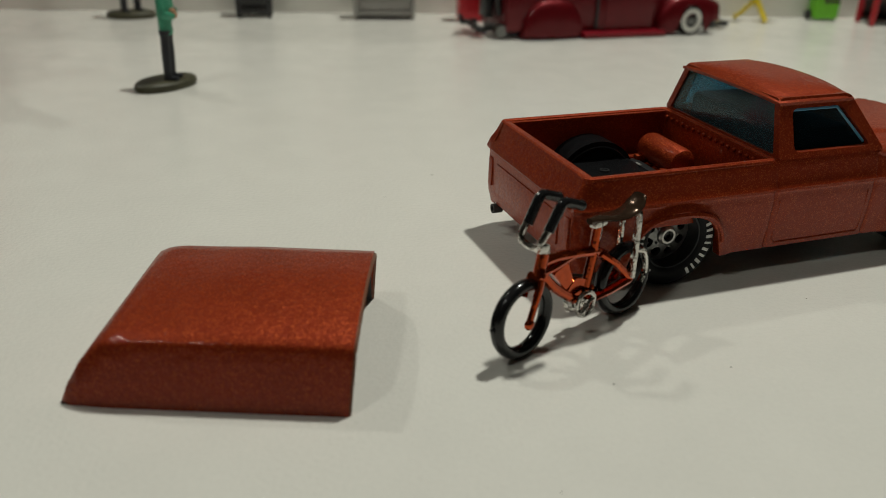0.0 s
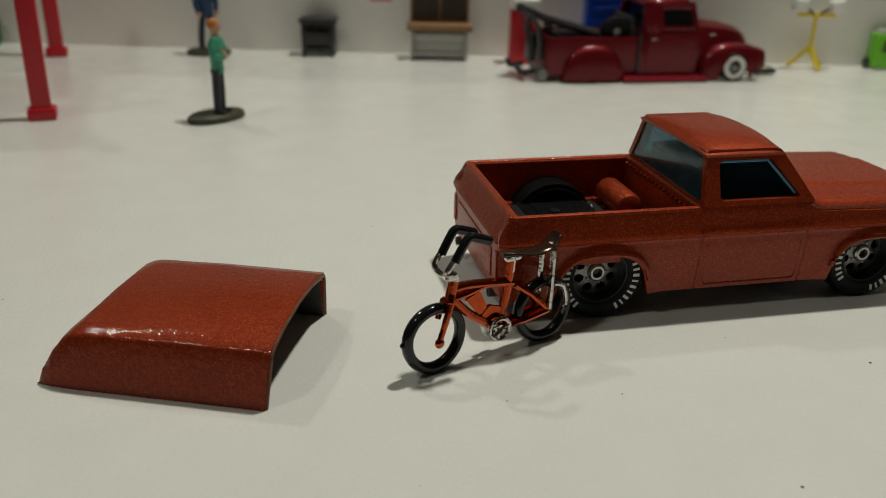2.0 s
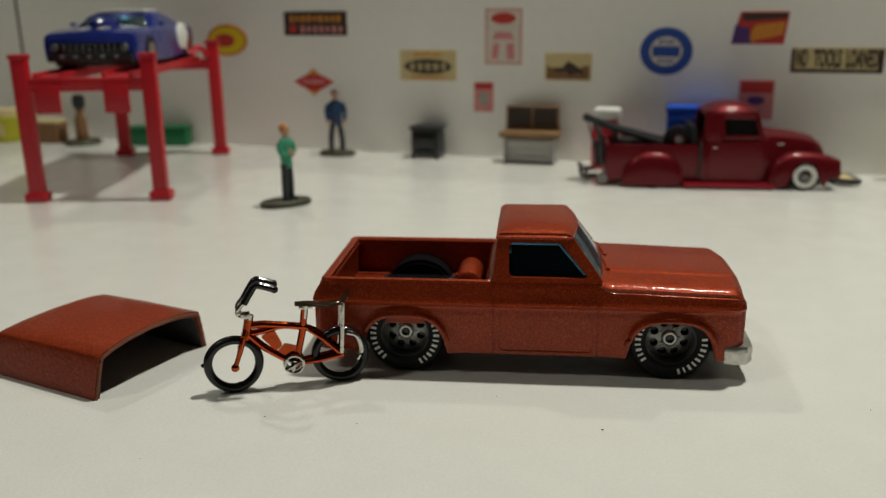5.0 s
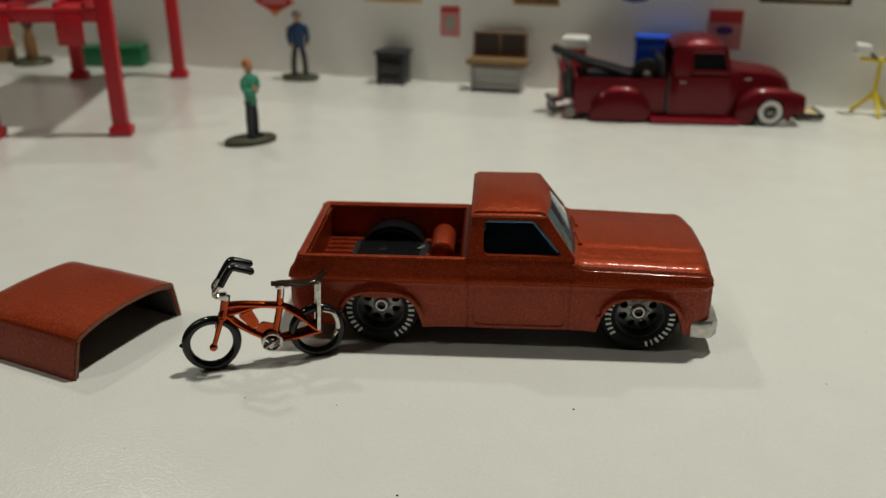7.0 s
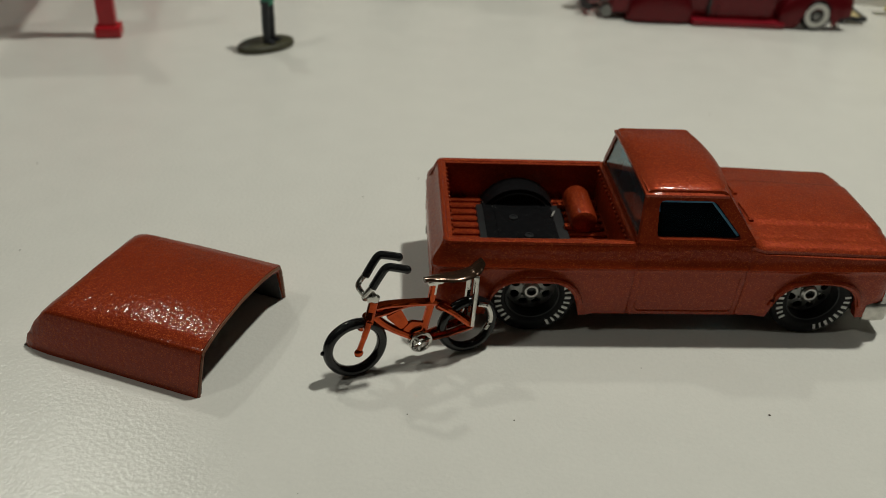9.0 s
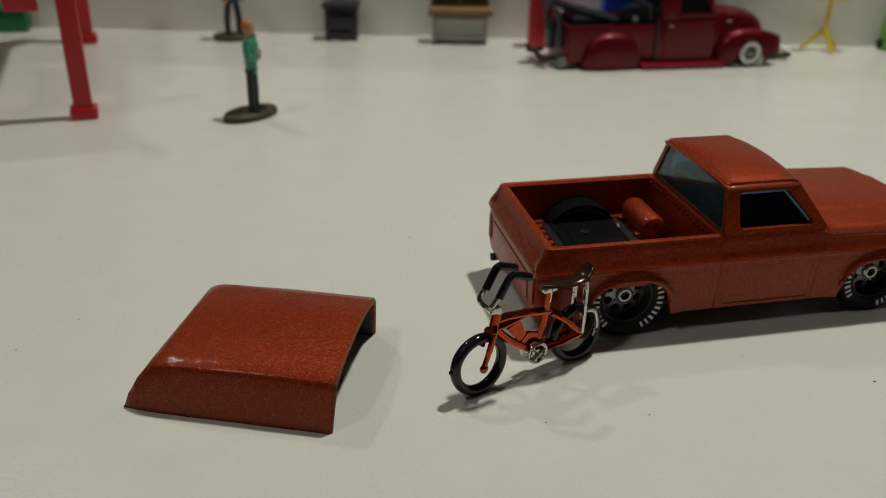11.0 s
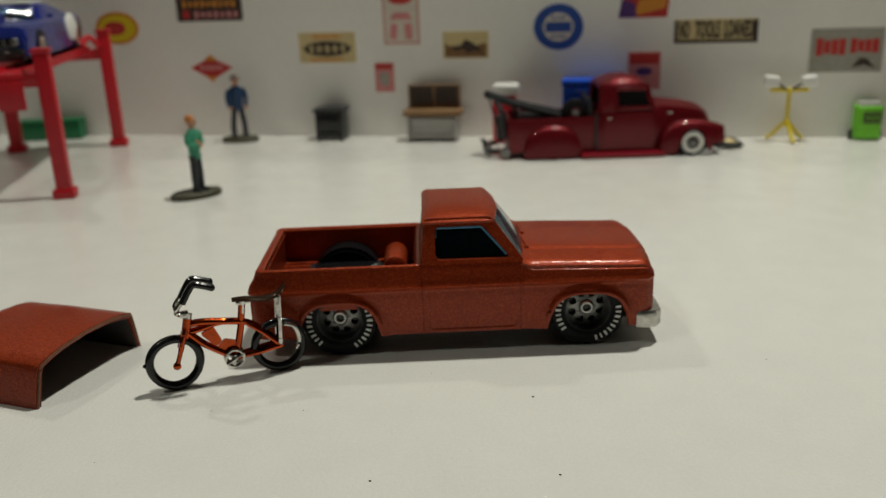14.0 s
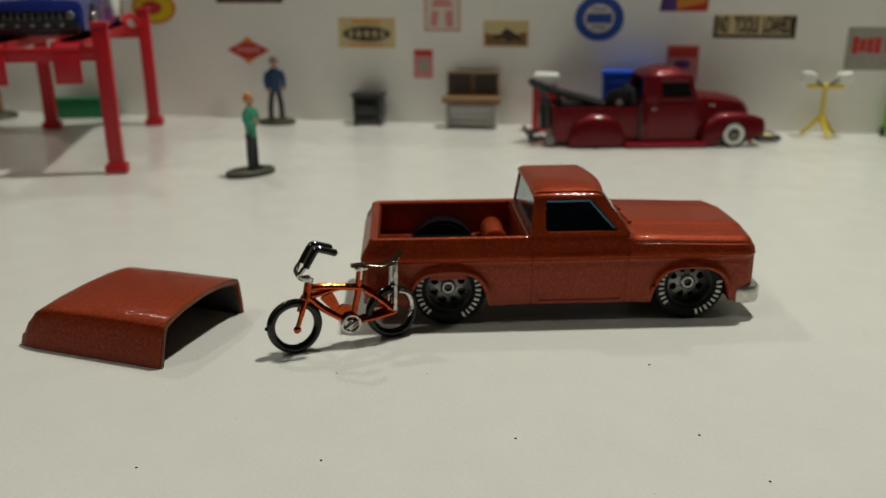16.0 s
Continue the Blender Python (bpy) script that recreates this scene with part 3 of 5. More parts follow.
def truck_wheel(x, s):
    """Tyre, deep dish rim with eight round holes, hub and raised print blocks; s: the side of the truck."""
    y0 = s * 13.15
    yh = y0 - s * 1.0
    tyre = part("wheel", lathe_y(bmesh.new(), [(4.35, -s * 5.0), (5.7, -s * 5.2), (6.8, -s * 4.7), (7.0, -s * 4.0), (7.0, -s * 0.6), (6.8, s * 0.1), (6.4, s * 0.42), (5.2, s * 0.5), (4.7, s * 0.42), (4.35, s * 0.1), (4.3, -s * 0.4), (4.3, -s * 5.0)], 56, (x, y0, 7.0)), RUBBER, truck, "black plastic tyre")
    bm = bmesh.new()
    lathe_y(bm, [(4.4, -s * 0.2), (4.3, s * 0.1), (4.15, s * 0.05), (4.1, -s * 1.2), (4.0, -s * 2.2), (3.9, -s * 2.4), (3.9, -s * 3.4), (4.4, -s * 3.4)], 48, (x, y0, 7.0))
    part("rim_ring", bm, BLACK, tyre)
    bm = bmesh.new()
    for k in range(8):
        c = 2 * math.pi * (k + 0.5) / 8
        def polar(a, b, d, c=c):
            return (x + b * math.cos(c + a), yh + s * (-0.55 - 0.22 * (b - 1.2) - d), 7.0 + b * math.sin(c + a))
        w = math.pi / 8
        out = [(-w, 1.25), (0, 1.25), (w, 1.25), (w, 2.6), (w, 4.05), (0, 4.05), (-w, 4.05), (-w, 2.6)]
        hole = [(0.72 * math.cos(t) / 2.75, 2.75 + 0.72 * math.sin(t)) for t in [math.radians(v) for v in (225, 270, 315, 0, 45, 90, 135, 180)]]
        o2, h2 = [], []
        for i in range(8):
            j = (i + 1) % 8
            o2 += [out[i], ((out[i][0] + out[j][0]) / 2, (out[i][1] + out[j][1]) / 2)]
            t = math.radians((225 + 45 * i) + 22.5)
            h2 += [hole[i], (0.75 * math.cos(t) / 2.75, 2.75 + 0.75 * math.sin(t))]
        holed(bm, o2, h2, polar, 0.7)
    part("rim_disc", bm, RIMFACE, tyre)
    bm = bmesh.new()
    lathe_y(bm, [(1.45, -s * 0.7), (1.4, -s * 0.2), (1.1, s * 0.05), (0.80, s * 0.05), (0.76, -s * 0.6)], 24, (x, yh, 7.0))
    part("hub_cap", bm, STEEL, tyre)
    part("hub_bore", lathe_y(bmesh.new(), [(0.95, -s * 0.9), (0.95, -s * 0.6), (0.05, -s * 0.6)], 20, (x, yh, 7.0)), GLOSSBLACK, tyre)
    part("brake_backing", lathe_y(bmesh.new(), [(4.1, -s * 2.2), (4.1, -s * 2.0), (0.1, -s * 2.0)], 28, (x, yh, 7.0)), GLOSSBLACK, tyre)
    for k in range(5):
        t = 2 * math.pi * k / 5
        part("lug_nut", box(bmesh.new(), (x + 1.75 * math.cos(t), yh - s * 0.5, 7.0 + 1.75 * math.sin(t)), (0.3, 0.5, 0.3), 0.08, 1), STEEL, tyre)
    for mid in ((188, 340) if x < 20 else (176, 326)):
        for k in range(9):
            t = math.radians(mid + (k - 4) * 10.0)
            bm = bmesh.new()
            box(bm, (0, 0, 0), (1.0, 0.12, (0.42, 0.3, 0.46, 0.36)[k % 4]))
            bmesh.ops.rotate(bm, cent=(0, 0, 0), matrix=Euler((0, -t, 0)).to_matrix(), verts=bm.verts[:])
            bmesh.ops.translate(bm, vec=(x + 5.6 * math.cos(t), y0 + s * 0.5, 7.0 + 5.6 * math.sin(t)), verts=bm.verts[:])
            part("print_bar", bm, LETTER, tyre, smooth=0)


for h in HUBS:
    for s in (-1, 1):
        truck_wheel(h, s)

# ---- the cap of the truck, lying on the table ----
cap = thing("truck_bed_cap", 0.0074, 0.0741, 0, -8.9, "loose burnt orange truck bed cap lying on the table", "toy part")
SECT = [(-0.75, 0.0), (-0.25, 2.4), (0.3, 4.8), (0.72, 6.5), (0.9, 6.98), (1.2, 7.3), (3.2, 7.86), (6.5, 8.42), (12.7, 8.8), (18.9, 8.5), (22.2, 8.0), (24.2, 7.4), (24.5, 7.0), (24.68, 6.5), (25.1, 4.8), (25.65, 2.4), (26.15, 0.0)]
CAP_TALL = 1.035
STATIONS = [(0.5, 1.0), (-3, 1.0), (-8, 1.0), (-14, 1.0), (-20, 0.995), (-23, 0.985), (-24.6, 0.955), (-25.8, 0.88), (-27.0, 0.72), (-28.5, 0.5), (-29.8, 0.25), (-30.7, 0.0)]


def cap_point(x, k, y, z, t):
    top = 8.8 * k
    zz = min(z, top - 0.25 * max(0.0, 1 - abs(y - 12.7) / 13)) if k < 1 else z
    zz = z if z < top * 0.8 else min(z, top * 0.8 + (z - top * 0.8) * 0.5)
    zz = min(zz, top) if k < 0.999 else z
    pull = 1 - 0.03 * max(0.0, (-x - 24) / 6) ** 2
    yy = 12.7 + (y - 12.7) * pull
    lean = -0.55 * (1 - min(1.0, z / 8.0)) if x > 0 else 0
    if t:
        yy = 12.7 + (yy - 12.7) * (1 - t / 12.7)
        zz = max(0.0, zz - t * min(1.0, z / 6.0))
        x = max(x, -30.7 + t * 1.1) if x < -29 else x
    return (x + lean, yy, max(0.0, zz) * CAP_TALL)


outer = [[cap_point(x, k, y, z, 0) for y, z in SECT] for x, k in STATIONS]
inner = [[cap_point(x, k, y, z, 0.85) for y, z in SECT] for x, k in STATIONS]
shell = part("shell", slab(bmesh.new(), outer, inner), [ORANGE], cap, smooth=50)
# dark sheet under the shell: the cap's inner shade put into colour
lining_in = [[cap_point(x - 0.5, k, y, z, 1.1) for y, z in SECT] for x, k in STATIONS[:-2]]
part("shade_lining", slab(bmesh.new(), [[cap_point(x - 0.5, k, y, z, 0.9) for y, z in SECT] for x, k in STATIONS[:-2]], lining_in), INNER, cap, "dark inner sheet that paints the shade inside the cap")
bm = bmesh.new()
rim = [cap_point(0.55, 1, y, z, 0.36) for y, z in SECT]
tube(bm, rim, 0.27, 6)
part("cut_edge", bm, RIMEDGE, cap, "bare worn cut edge")

# ---- the toy bicycle ----
bike = thing("toy_bicycle", 0.0283, 0.0839, 0, 31.6, "tiny die-cast bicycle with orange frame, banana seat and tall chrome handlebar", "toy bicycle", rx=-2.5)


def bike_wheel(x, turn):
    bm = bmesh.new()
    rings = []
    for k in range(48):
        a = 2 * math.pi * k / 48
        wob = 1 + 0.012 * math.sin(3 * a + x)
        rings.append([((4.25 * wob + 0.76 * math.cos(b)) * math.cos(a), 0.88 * math.sin(b), (4.25 * wob + 0.76 * math.cos(b)) * math.sin(a)) for b in (2 * math.pi * j / 12 for j in range(12))])
    vs = [ring(bm, r) for r in rings]
    for i in range(48):
        skin(bm, vs[i], vs[(i + 1) % 48])
    # moulding nubs left on the tyre
    ball(bm, (-5.05 if x < 5 else 3.0, 0, 0.3 if x < 5 else -4.0), 0.36, seg=8)
    ball(bm, (0.9, 0, -3.75), 0.5, (1.5, 0.9, 0.8), 8)
    ball(bm, (-0.9, 0.1, -3.8), 0.4, (1.3, 0.9, 0.8), 8)
    bmesh.ops.rotate(bm, cent=(0, 0, 0), matrix=Euler((0, 0, radians(turn))).to_matrix(), verts=bm.verts[:])
    bmesh.ops.translate(bm, vec=(x, 0, 5.0), verts=bm.verts[:])
    return part("tyre", bm, GLOSSBLACK, bike, "glossy black moulded tyre")


bike_wheel(-0.3, 4)
bike_wheel(17.7, 0)
bm = bmesh.new()
for s in (-1,):
    tube(bm, curve([(2.1, s * 0.4, 10.8), (1.5, s * 0.9, 9.2), (0.7, s * 0.95, 6.8), (-0.1, s * 0.95, 4.6)], 5), [0.52] * 5 + [0.48] * 5 + [0.42] * 6, 10)
    ball(bm, (-0.1, s * 1.05, 4.6), 0.72, (1, 0.7, 1), 10)
tube(bm, [(1.7, -1.0, 9.6), (1.7, 1.0, 9.6)], 0.6, 8)
tube(bm, curve([(1.8, 0.9, 9.8), (1.3, 0.95, 8.6), (0.8, 0.95, 7.2)], 4), 0.42, 8)
tube(bm, [(1.9, 0, 9.2), (2.7, 0, 12.6)], 0.75, 12)
part("fork", bm, CANDY, bike, "orange plated fork")
bm = bmesh.new()
tube(bm, curve([(2.5, 0, 11.5), (5, 0, 11.5), (8.5, 0, 11.0), (12.2, 0, 10.4)], 5), 0.64, 10)
tube(bm, curve([(2.4, 0, 10.1), (4.5, 0, 10.3), (7.5, 0, 10.9), (10, 0, 10.8), (13.5, 0, 9.6), (17.7, 0, 5.6)], 5), 0.58, 10)
tube(bm, curve([(2.4, 0, 10.1), (5.0, 0, 7.4), (8.6, 0, 4.8)], 5), 0.64, 10)
tube(bm, [(12.0, 0, 13.6), (11.4, 0, 9.5), (10.2, 0, 4.6)], 0.62, 10)
for s in (-1, 1):
    tube(bm, [(10.2, s * 0.5, 4.2), (14, s * 0.9, 4.6), (17.8, s * 1.0, 5.2)], 0.54, 8)
    tube(bm, [(12.6, s * 0.3, 10.0), (15.0, s * 0.8, 8.2), (17.8, s * 1.0, 5.4)], 0.52, 8)
    ball(bm, (17.8, s * 1.0, 5.2), 0.65, (1, 0.7, 1), 8)
for pts, w in (([(4.4, 9.4), (6.8, 10.3), (8.0, 7.6), (6.8, 6.6)], 0.5), ([(6.9, 6.4), (8.4, 7.8), (10.6, 7.0), (10.0, 4.6), (8.6, 4.8)], 0.6)):
    plate(bm, rounded(pts, 0.5, 3), lambda a, b, d, w=w: (a, d - w / 2, b), w)
part("frame", bm, CANDY, bike, "orange plated frame")
bm = bmesh.new()
tube(bm, [(2.6, 0, 12.3), (2.9, 0, 13.4)], 0.7, 10)
box(bm, (2.2, 0, 13.4), (1.6, 1.6, 1.0), 0.3)
tube(bm, curve([(4.1, -1.25, 18.6), (2.6, -1.2, 16.6), (1.0, -1.1, 14.6), (1.2, -0.45, 13.6), (1.6, 0.3, 13.4), (1.2, 1.3, 13.6), (1.0, 2.1, 14.6), (2.6, 2.2, 16.6), (4.1, 2.25, 18.6)], 5), 0.42, 10)
bar = part("handlebar", bm, CHROME, bike, "tall chrome handlebar")
for s in (-1, 1):
    bm = bmesh.new()
    tube(bm, curve([(2.1, 0.5 + s * 1.66, 15.7), (3.2, 0.5 + s * 1.70, 17.5), (4.2, 0.5 + s * 1.74, 18.7), (5.6, 0.5 + s * 1.76, 18.4), (7.2, 0.5 + s * 1.8, 17.8)], 4), 0.62, 10)
    ball(bm, (7.2, 0.5 + s * 1.8, 17.8), 0.66, seg=10)
    part("grip", bm, GLOSSBLACK, bar, "black grip")
bm = bmesh.new()
rows = curve([(10.4, 0, 14.6), (12.5, 0, 14.5), (15.5, 0, 14.1), (17.8, 0, 14.3), (18.9, 0, 15.0), (19.7, 0, 15.9)], 4)
rings = []
for i, p in enumerate(rows):
    w = 0.5 + 1.0 * ss(0, 8, i) - 0.4 * ss(16, 20, i)
    rings.append([(p.x, w * math.cos(t), p.z + 0.42 * math.sin(t)) for t in (2 * math.pi * k / 12 for k in range(12))])
part("banana_seat", loft(bm, rings), BROWNSEAT, bike, "brown chromed banana seat")
bm = bmesh.new()
tube(bm, [(12.1, 0, 14.2), (11.8, 0, 12.0)], 0.62, 10)
box(bm, (12.2, 0, 13.9), (2.4, 1.0, 0.7), 0.25)
part("seat_post", bm, CHROME, bike)
bm = bmesh.new()
for s in (-1, 1):
    tube(bm, curve([(18.4, s * 1.1, 14.4), (18.3, s * 1.25, 13.4), (18.1, s * 1.3, 10.0), (17.8, s * 1.35, 5.6)], 4), 0.42, 8, flat=1.3)
tube(bm, curve([(18.9, -0.9, 9.0), (20.6, -0.9, 8.2), (21.3, -0.8, 5.6), (20.4, -0.8, 4.0)], 4), 0.4, 8)
part("sissy_bar", bm, CHROME, bike, "worn chrome back bar")
for y in (-0.95, 0.95):
    bm = bmesh.new()
    vs = []
    for k in range(28):
        a = 2 * math.pi * k / 28
        vs.append(ring(bm, [(9.7 + (1.55 + 0.34 * math.cos(b)) * math.cos(a), y + 0.3 * math.sin(b), 4.2 + (1.55 + 0.34 * math.cos(b)) * math.sin(a)) for b in (2 * math.pi * j / 8 for j in range(8))]))
    for i in range(28):
        skin(bm, vs[i], vs[(i + 1) % 28])
    for a in (0.3, 2.4, 4.5):
        tube(bm, [(9.7, y, 4.2), (9.7 + 1.5 * math.cos(a), y, 4.2 + 1.5 * math.sin(a))], 0.32, 6)
    part("chainring", bm, CHROME, bike, "chrome chainring")
part("crank_axle", tube(bmesh.new(), [(9.7, -1.1, 4.2), (9.7, 1.1, 4.2)], 0.6, 12), CHROME, bike)
bm = bmesh.new()
tube(bm, [(9.7, -1.3, 4.2), (8.2, -1.4, 3.4)], 0.3, 8)
tube(bm, [(9.7, 1.3, 4.2), (11.2, 1.4, 5.0)], 0.3, 8)
part("crank_arms", bm, CHROME, bike)

# ---- the maroon tow truck by the backboard ----
tow = thing("toy_tow_truck", 0.0630 - 0.191 * 0.0060, 0.2715 + 0.981 * 0.0060, 0, 11.0, "maroon vintage toy tow truck with black boom and white-centred wheels", "toy truck")
# pickup box
bm = bmesh.new()
for s in (-1, 1):
    box(bm, (15.2, s * 10.4, 8.6), (31, 1.4, 12.2), 0.4)
box(bm, (-0.2, 0, 8.6), (1.4, 20.0, 12.2), 0.4)
box(bm, (15, 0, 6.0), (30, 19.6, 1.6), 0.2)
part("load_box", bm, MAROON, tow)


def fender(x0, x1, top, s, wheel=None):
    """A swollen wing: round in side view and in section, cut open over a wheel where one is given."""
    outer, inner = [], []
    n = 26
    for i in range(n + 1):
        u = i / n
        x = x0 + (x1 - x0) * u
        h = top * (1 - abs(2 * u - 1) ** 2.6) ** (1 / 2.3)
        if wheel and u > 0.5:
            h = max(h, top * (1 - 0.22 * ((u - 0.5) * 2) ** 2))
        low = 0.9
        if wheel:
            low += max(0.0, 8.6 * (1 - (abs(x - wheel) / 6.0) ** 2)) if abs(x - wheel) < 6.0 else 0.0
            low += 4.0 * ss(71.2, 73.2, x)
        row = []
        for j in range(9):
            v = j / 8
            z = 0.9 + h * math.cos(v * math.pi / 2) ** 0.6 if v < 1 else 0.9
            row.append((x, s * (10.0 + 4.2 * (math.sin(v * math.pi / 2)) ** 0.7 * (0.55 + 0.45 * min(1.0, h / top)) * (1 - 0.35 * ss(73, 78.5, x))), max(z, min(low, 0.9 + h - 0.3 * v))))
        outer.append(row)
        inner.append([(p[0], s * (abs(p[1]) - 0.7), max(0.6, p[2] - (0.7 if j < 8 else 0.0))) for j, p in enumerate(row)])
    return slab(bmesh.new(), outer, inner)


for s in (-1, 1):
    part("rear_fender", fender(4.6, 26.0, 11.4, s), MAROON, tow)
    part("front_fender", fender(53.0, 76.8, 11.8, s, 65.2), MAROON, tow)
    part("running_board", box(bmesh.new(), (40.5, s * 12.7, 1.2), (30, 4.2, 1.7), 0.5), SILL, tow, "running board, crimson brightened for its reflection")
# cab lower, greenhouse, hood
bm = bmesh.new()
loft(bm, [[(x, y, z) for y, z in [(-w, 1.6), (-w - 0.3, 8), (-w, 15), (-w + 1.2, 16.8), (w - 1.2, 16.8), (w, 15), (w + 0.3, 8), (w, 1.6)]] for x, w in ((30.8, 10.8), (32, 11.6), (50, 11.6), (53.5, 10.6))])
cabin = part("cab", bm, MAROON, tow)
bm = bmesh.new()
prof = [(31.4, 16.4, 10.8), (31.6, 20, 10.6), (32.4, 24, 9.9), (34.4, 27, 8.6), (38, 28.3, 7.6), (43, 28.4, 7.6), (47, 27.2, 8.4), (49.2, 25, 9.4)]
loft(bm, [[(x, -w, 24.6), (x, -w + 0.4, min(z, 26.0)), (x, -w * 0.7, z - 0.3 if z > 25 else z), (x, 0, z), (x, w * 0.7, z - 0.3 if z > 25 else z), (x, w - 0.4, min(z, 26.0)), (x, w, 24.6)] for x, z, w in ((31.9, 25.6, 9.6), (33.6, 27.2, 9.9), (38, 28.5, 10.1), (43, 28.6, 10.1), (47.2, 27.6, 9.9), (49.6, 25.8, 9.6))])
part("cab_roof", bm, MAROON, tow)
for s in (-1, 1):
    for pts in ([(32.4, 16.5), (32.8, 25)], [(38.2, 16.5), (37.6, 25)], [(51.2, 16.5), (48.8, 25.4)]):
        part("cab_pillar", tube(bmesh.new(), [(pts[0][0], s * 10.9, pts[0][1]), (pts[1][0], s * 9.6, pts[1][1])], 0.9, 8), MAROON, tow)
    part("corner_panel", box(bmesh.new(), (35.2, s * 10.5, 20.5), (5.4, 0.9, 9), 0.3, 2, 0, (s * 8, 0, 0)), MAROON, tow)
bm = bmesh.new()
loft(bm, [[(x0, -w, z), (x0, w, z), (x1, w, z), (x1, -w, z)] for z, x0, x1, w in ((16.6, 33.4, 50.2, 10.5), (25.4, 33.8, 48.2, 9.3))])
part("cab_glass", bm, GLOSSBLACK, tow, "black-tinted glazing")
part("door", box(bmesh.new(), (42.5, -11.9, 9.2), (17.6, 0.5, 13.8), 0.22), MAROON, tow)
for s in (-1, 1):
    # solid black strip in place of the shade between cab and box
    part("gap_shade_strip", box(bmesh.new(), (31.0, s * 10.9, 9.2), (0.9, 1.6, 13.0), 0.1), BLACK, tow, "black strip painting the shade between cab and load box")
    part("window_rail", box(bmesh.new(), (44.4, s * 10.75, 17.4), (13.0, 1.0, 1.4), 0.3), MAROON, tow)
    part("window_header", box(bmesh.new(), (43.2, s * 9.85, 24.4), (12.0, 0.9, 1.8), 0.3), MAROON, tow)
part("door_handle", box(bmesh.new(), (35.6, -12.3, 14.2), (1.8, 0.3, 0.4), 0.12), CHROME, tow)
bm = bmesh.new()
loft(bm, [[(x, -w, 4), (x, -w, zt - 5), (x, -w * 0.82, zt - 1.6), (x, -w * 0.45, zt - 0.2), (x, 0, zt), (x, w * 0.45, zt - 0.2), (x, w * 0.82, zt - 1.6), (x, w, zt - 5), (x, w, 4)] for x, w, zt in ((50.5, 10.6, 19.2), (56, 10.0, 19.1), (64, 9.0, 18.2), (69, 8.0, 16.9), (72.0, 7.0, 14.8), (73.6, 6.2, 11.4))])
part("hood", bm, MAROON, tow)
part("hood_badge", box(bmesh.new(), (57.5, -9.7, 15.2), (2.2, 0.3, 0.5), 0.12), CHROME, tow)
part("front_bumper", box(bmesh.new(), (75.2, 0, 2.8), (1.8, 23, 2.2), 0.6), BLACK, tow)
part("chassis", box(bmesh.new(), (36, 0, 2.2), (74, 15, 2.6), 0.5), BLACK, tow)


def tow_wheel(x, s, face=14.0):
    w = part("wheel", lathe_y(bmesh.new(), [(3.2, -s * 4), (4.6, -s * 4), (4.9, -s * 3.4), (4.9, -s * 0.5), (4.6, 0), (3.7, 0), (3.6, -s * 0.3), (3.2, -s * 4)], 36, (x, s * face, 4.9)), RUBBER, tow)
    part("whitewall", lathe_y(bmesh.new(), [(3.95, -s * 0.05), (3.9, s * 0.12), (2.3, s * 0.12), (2.2, -s * 0.3)], 32, (x, s * face, 4.9)), WHITE, w, "white painted wheel face")
    part("hub_cap", lathe_y(bmesh.new(), [(1.6, -s * 0.3), (1.3, s * 0.2), (0.6, s * 0.4), (0.05, s * 0.4)], 24, (x, s * face, 4.9)), GUNMETAL, w)


for x in (65.2, 15.5):
    for s in (-1, 1):
        tow_wheel(x, s, 14.0 if x > 40 else 12.6)
# boom, spare wheel, winch, hook and front tow bar
bm = bmesh.new()
for s in (-1, 1):
    tube(bm, [(22, s * 4.5, 13.5), (2, s * 2.6, 19.0), (-7.4, s * 1.4, 22.6)], 1.25, 8)
    tube(bm, [(-1.5, s * 7.5, 7.0), (-2.5, s * 6.5, 17.0), (-4.5, s * 2.0, 20.5)], 0.9, 8)
    tube(bm, [(29.5, s * 8.0, 13.0), (29.0, s * 7.5, 20.0)], 0.9, 8)
    tube(bm, [(2, s * 2.2, 19.6), (4, s * 4.5, 8)], 0.8, 8)
tube(bm, [(-7.4, -1.6, 22.6), (-7.4, 1.6, 22.6)], 1.4, 12)
tube(bm, [(29.0, -7.5, 20.0), (29.0, 7.5, 20.0)], 0.9, 8)
box(bm, (10, 0, 12.6), (12, 9, 5), 0.6)
part("boom", bm, BLACK, tow, "black towing boom")
bm = bmesh.new()
tube(bm, [(-7.2, 0, 22), (-5.0, 0, 14), (-3.6, 0, 8)], 0.35, 6)
box(bm, (-3.2, 0, 10), (2.4, 6, 9), 0.6)
tube(bm, [(-3.5, -6.5, 3), (-8.6, -6.5, 2.6), (-9.4, -6.5, 5)], 0.8, 8)
tube(bm, [(-3.5, 6.5, 3), (-8.6, 6.5, 2.6), (-9.4, 6.5, 5)], 0.8, 8)
tube(bm, [(-7, -8.5, 2.6), (-7, 8.5, 2.6)], 0.9, 8)
part("tow_sling", bm, BLACK, tow)
part("sling_roller", lathe_y(bmesh.new(), [(1.9, -1.2), (1.9, 1.2)], 18, (-1.6, -9.4, 2.6), caps=True), GUNMETAL, tow)
bm = bmesh.new()
lathe_y(bm, [(2.0, -1.4), (4.6, -1.4), (5.0, -0.8), (5.0, 0.8), (4.6, 1.4), (2.0, 1.4), (2.0, -1.4)], 30, (24, -6.0, 15.8))
spare = part("spare_wheel", bm, RUBBER, tow)
part("spare_hub", lathe_y(bmesh.new(), [(1.2, -1.0), (1.2, 0.4)], 18, (24, -6.6, 15.8), caps=True), GUNMETAL, spare)
bm = bmesh.new()
for s in (-1, 1):
    tube(bm, [(75, s * 5, 2.2), (85.6, s * 5.6, 1.6)], 0.8, 8)
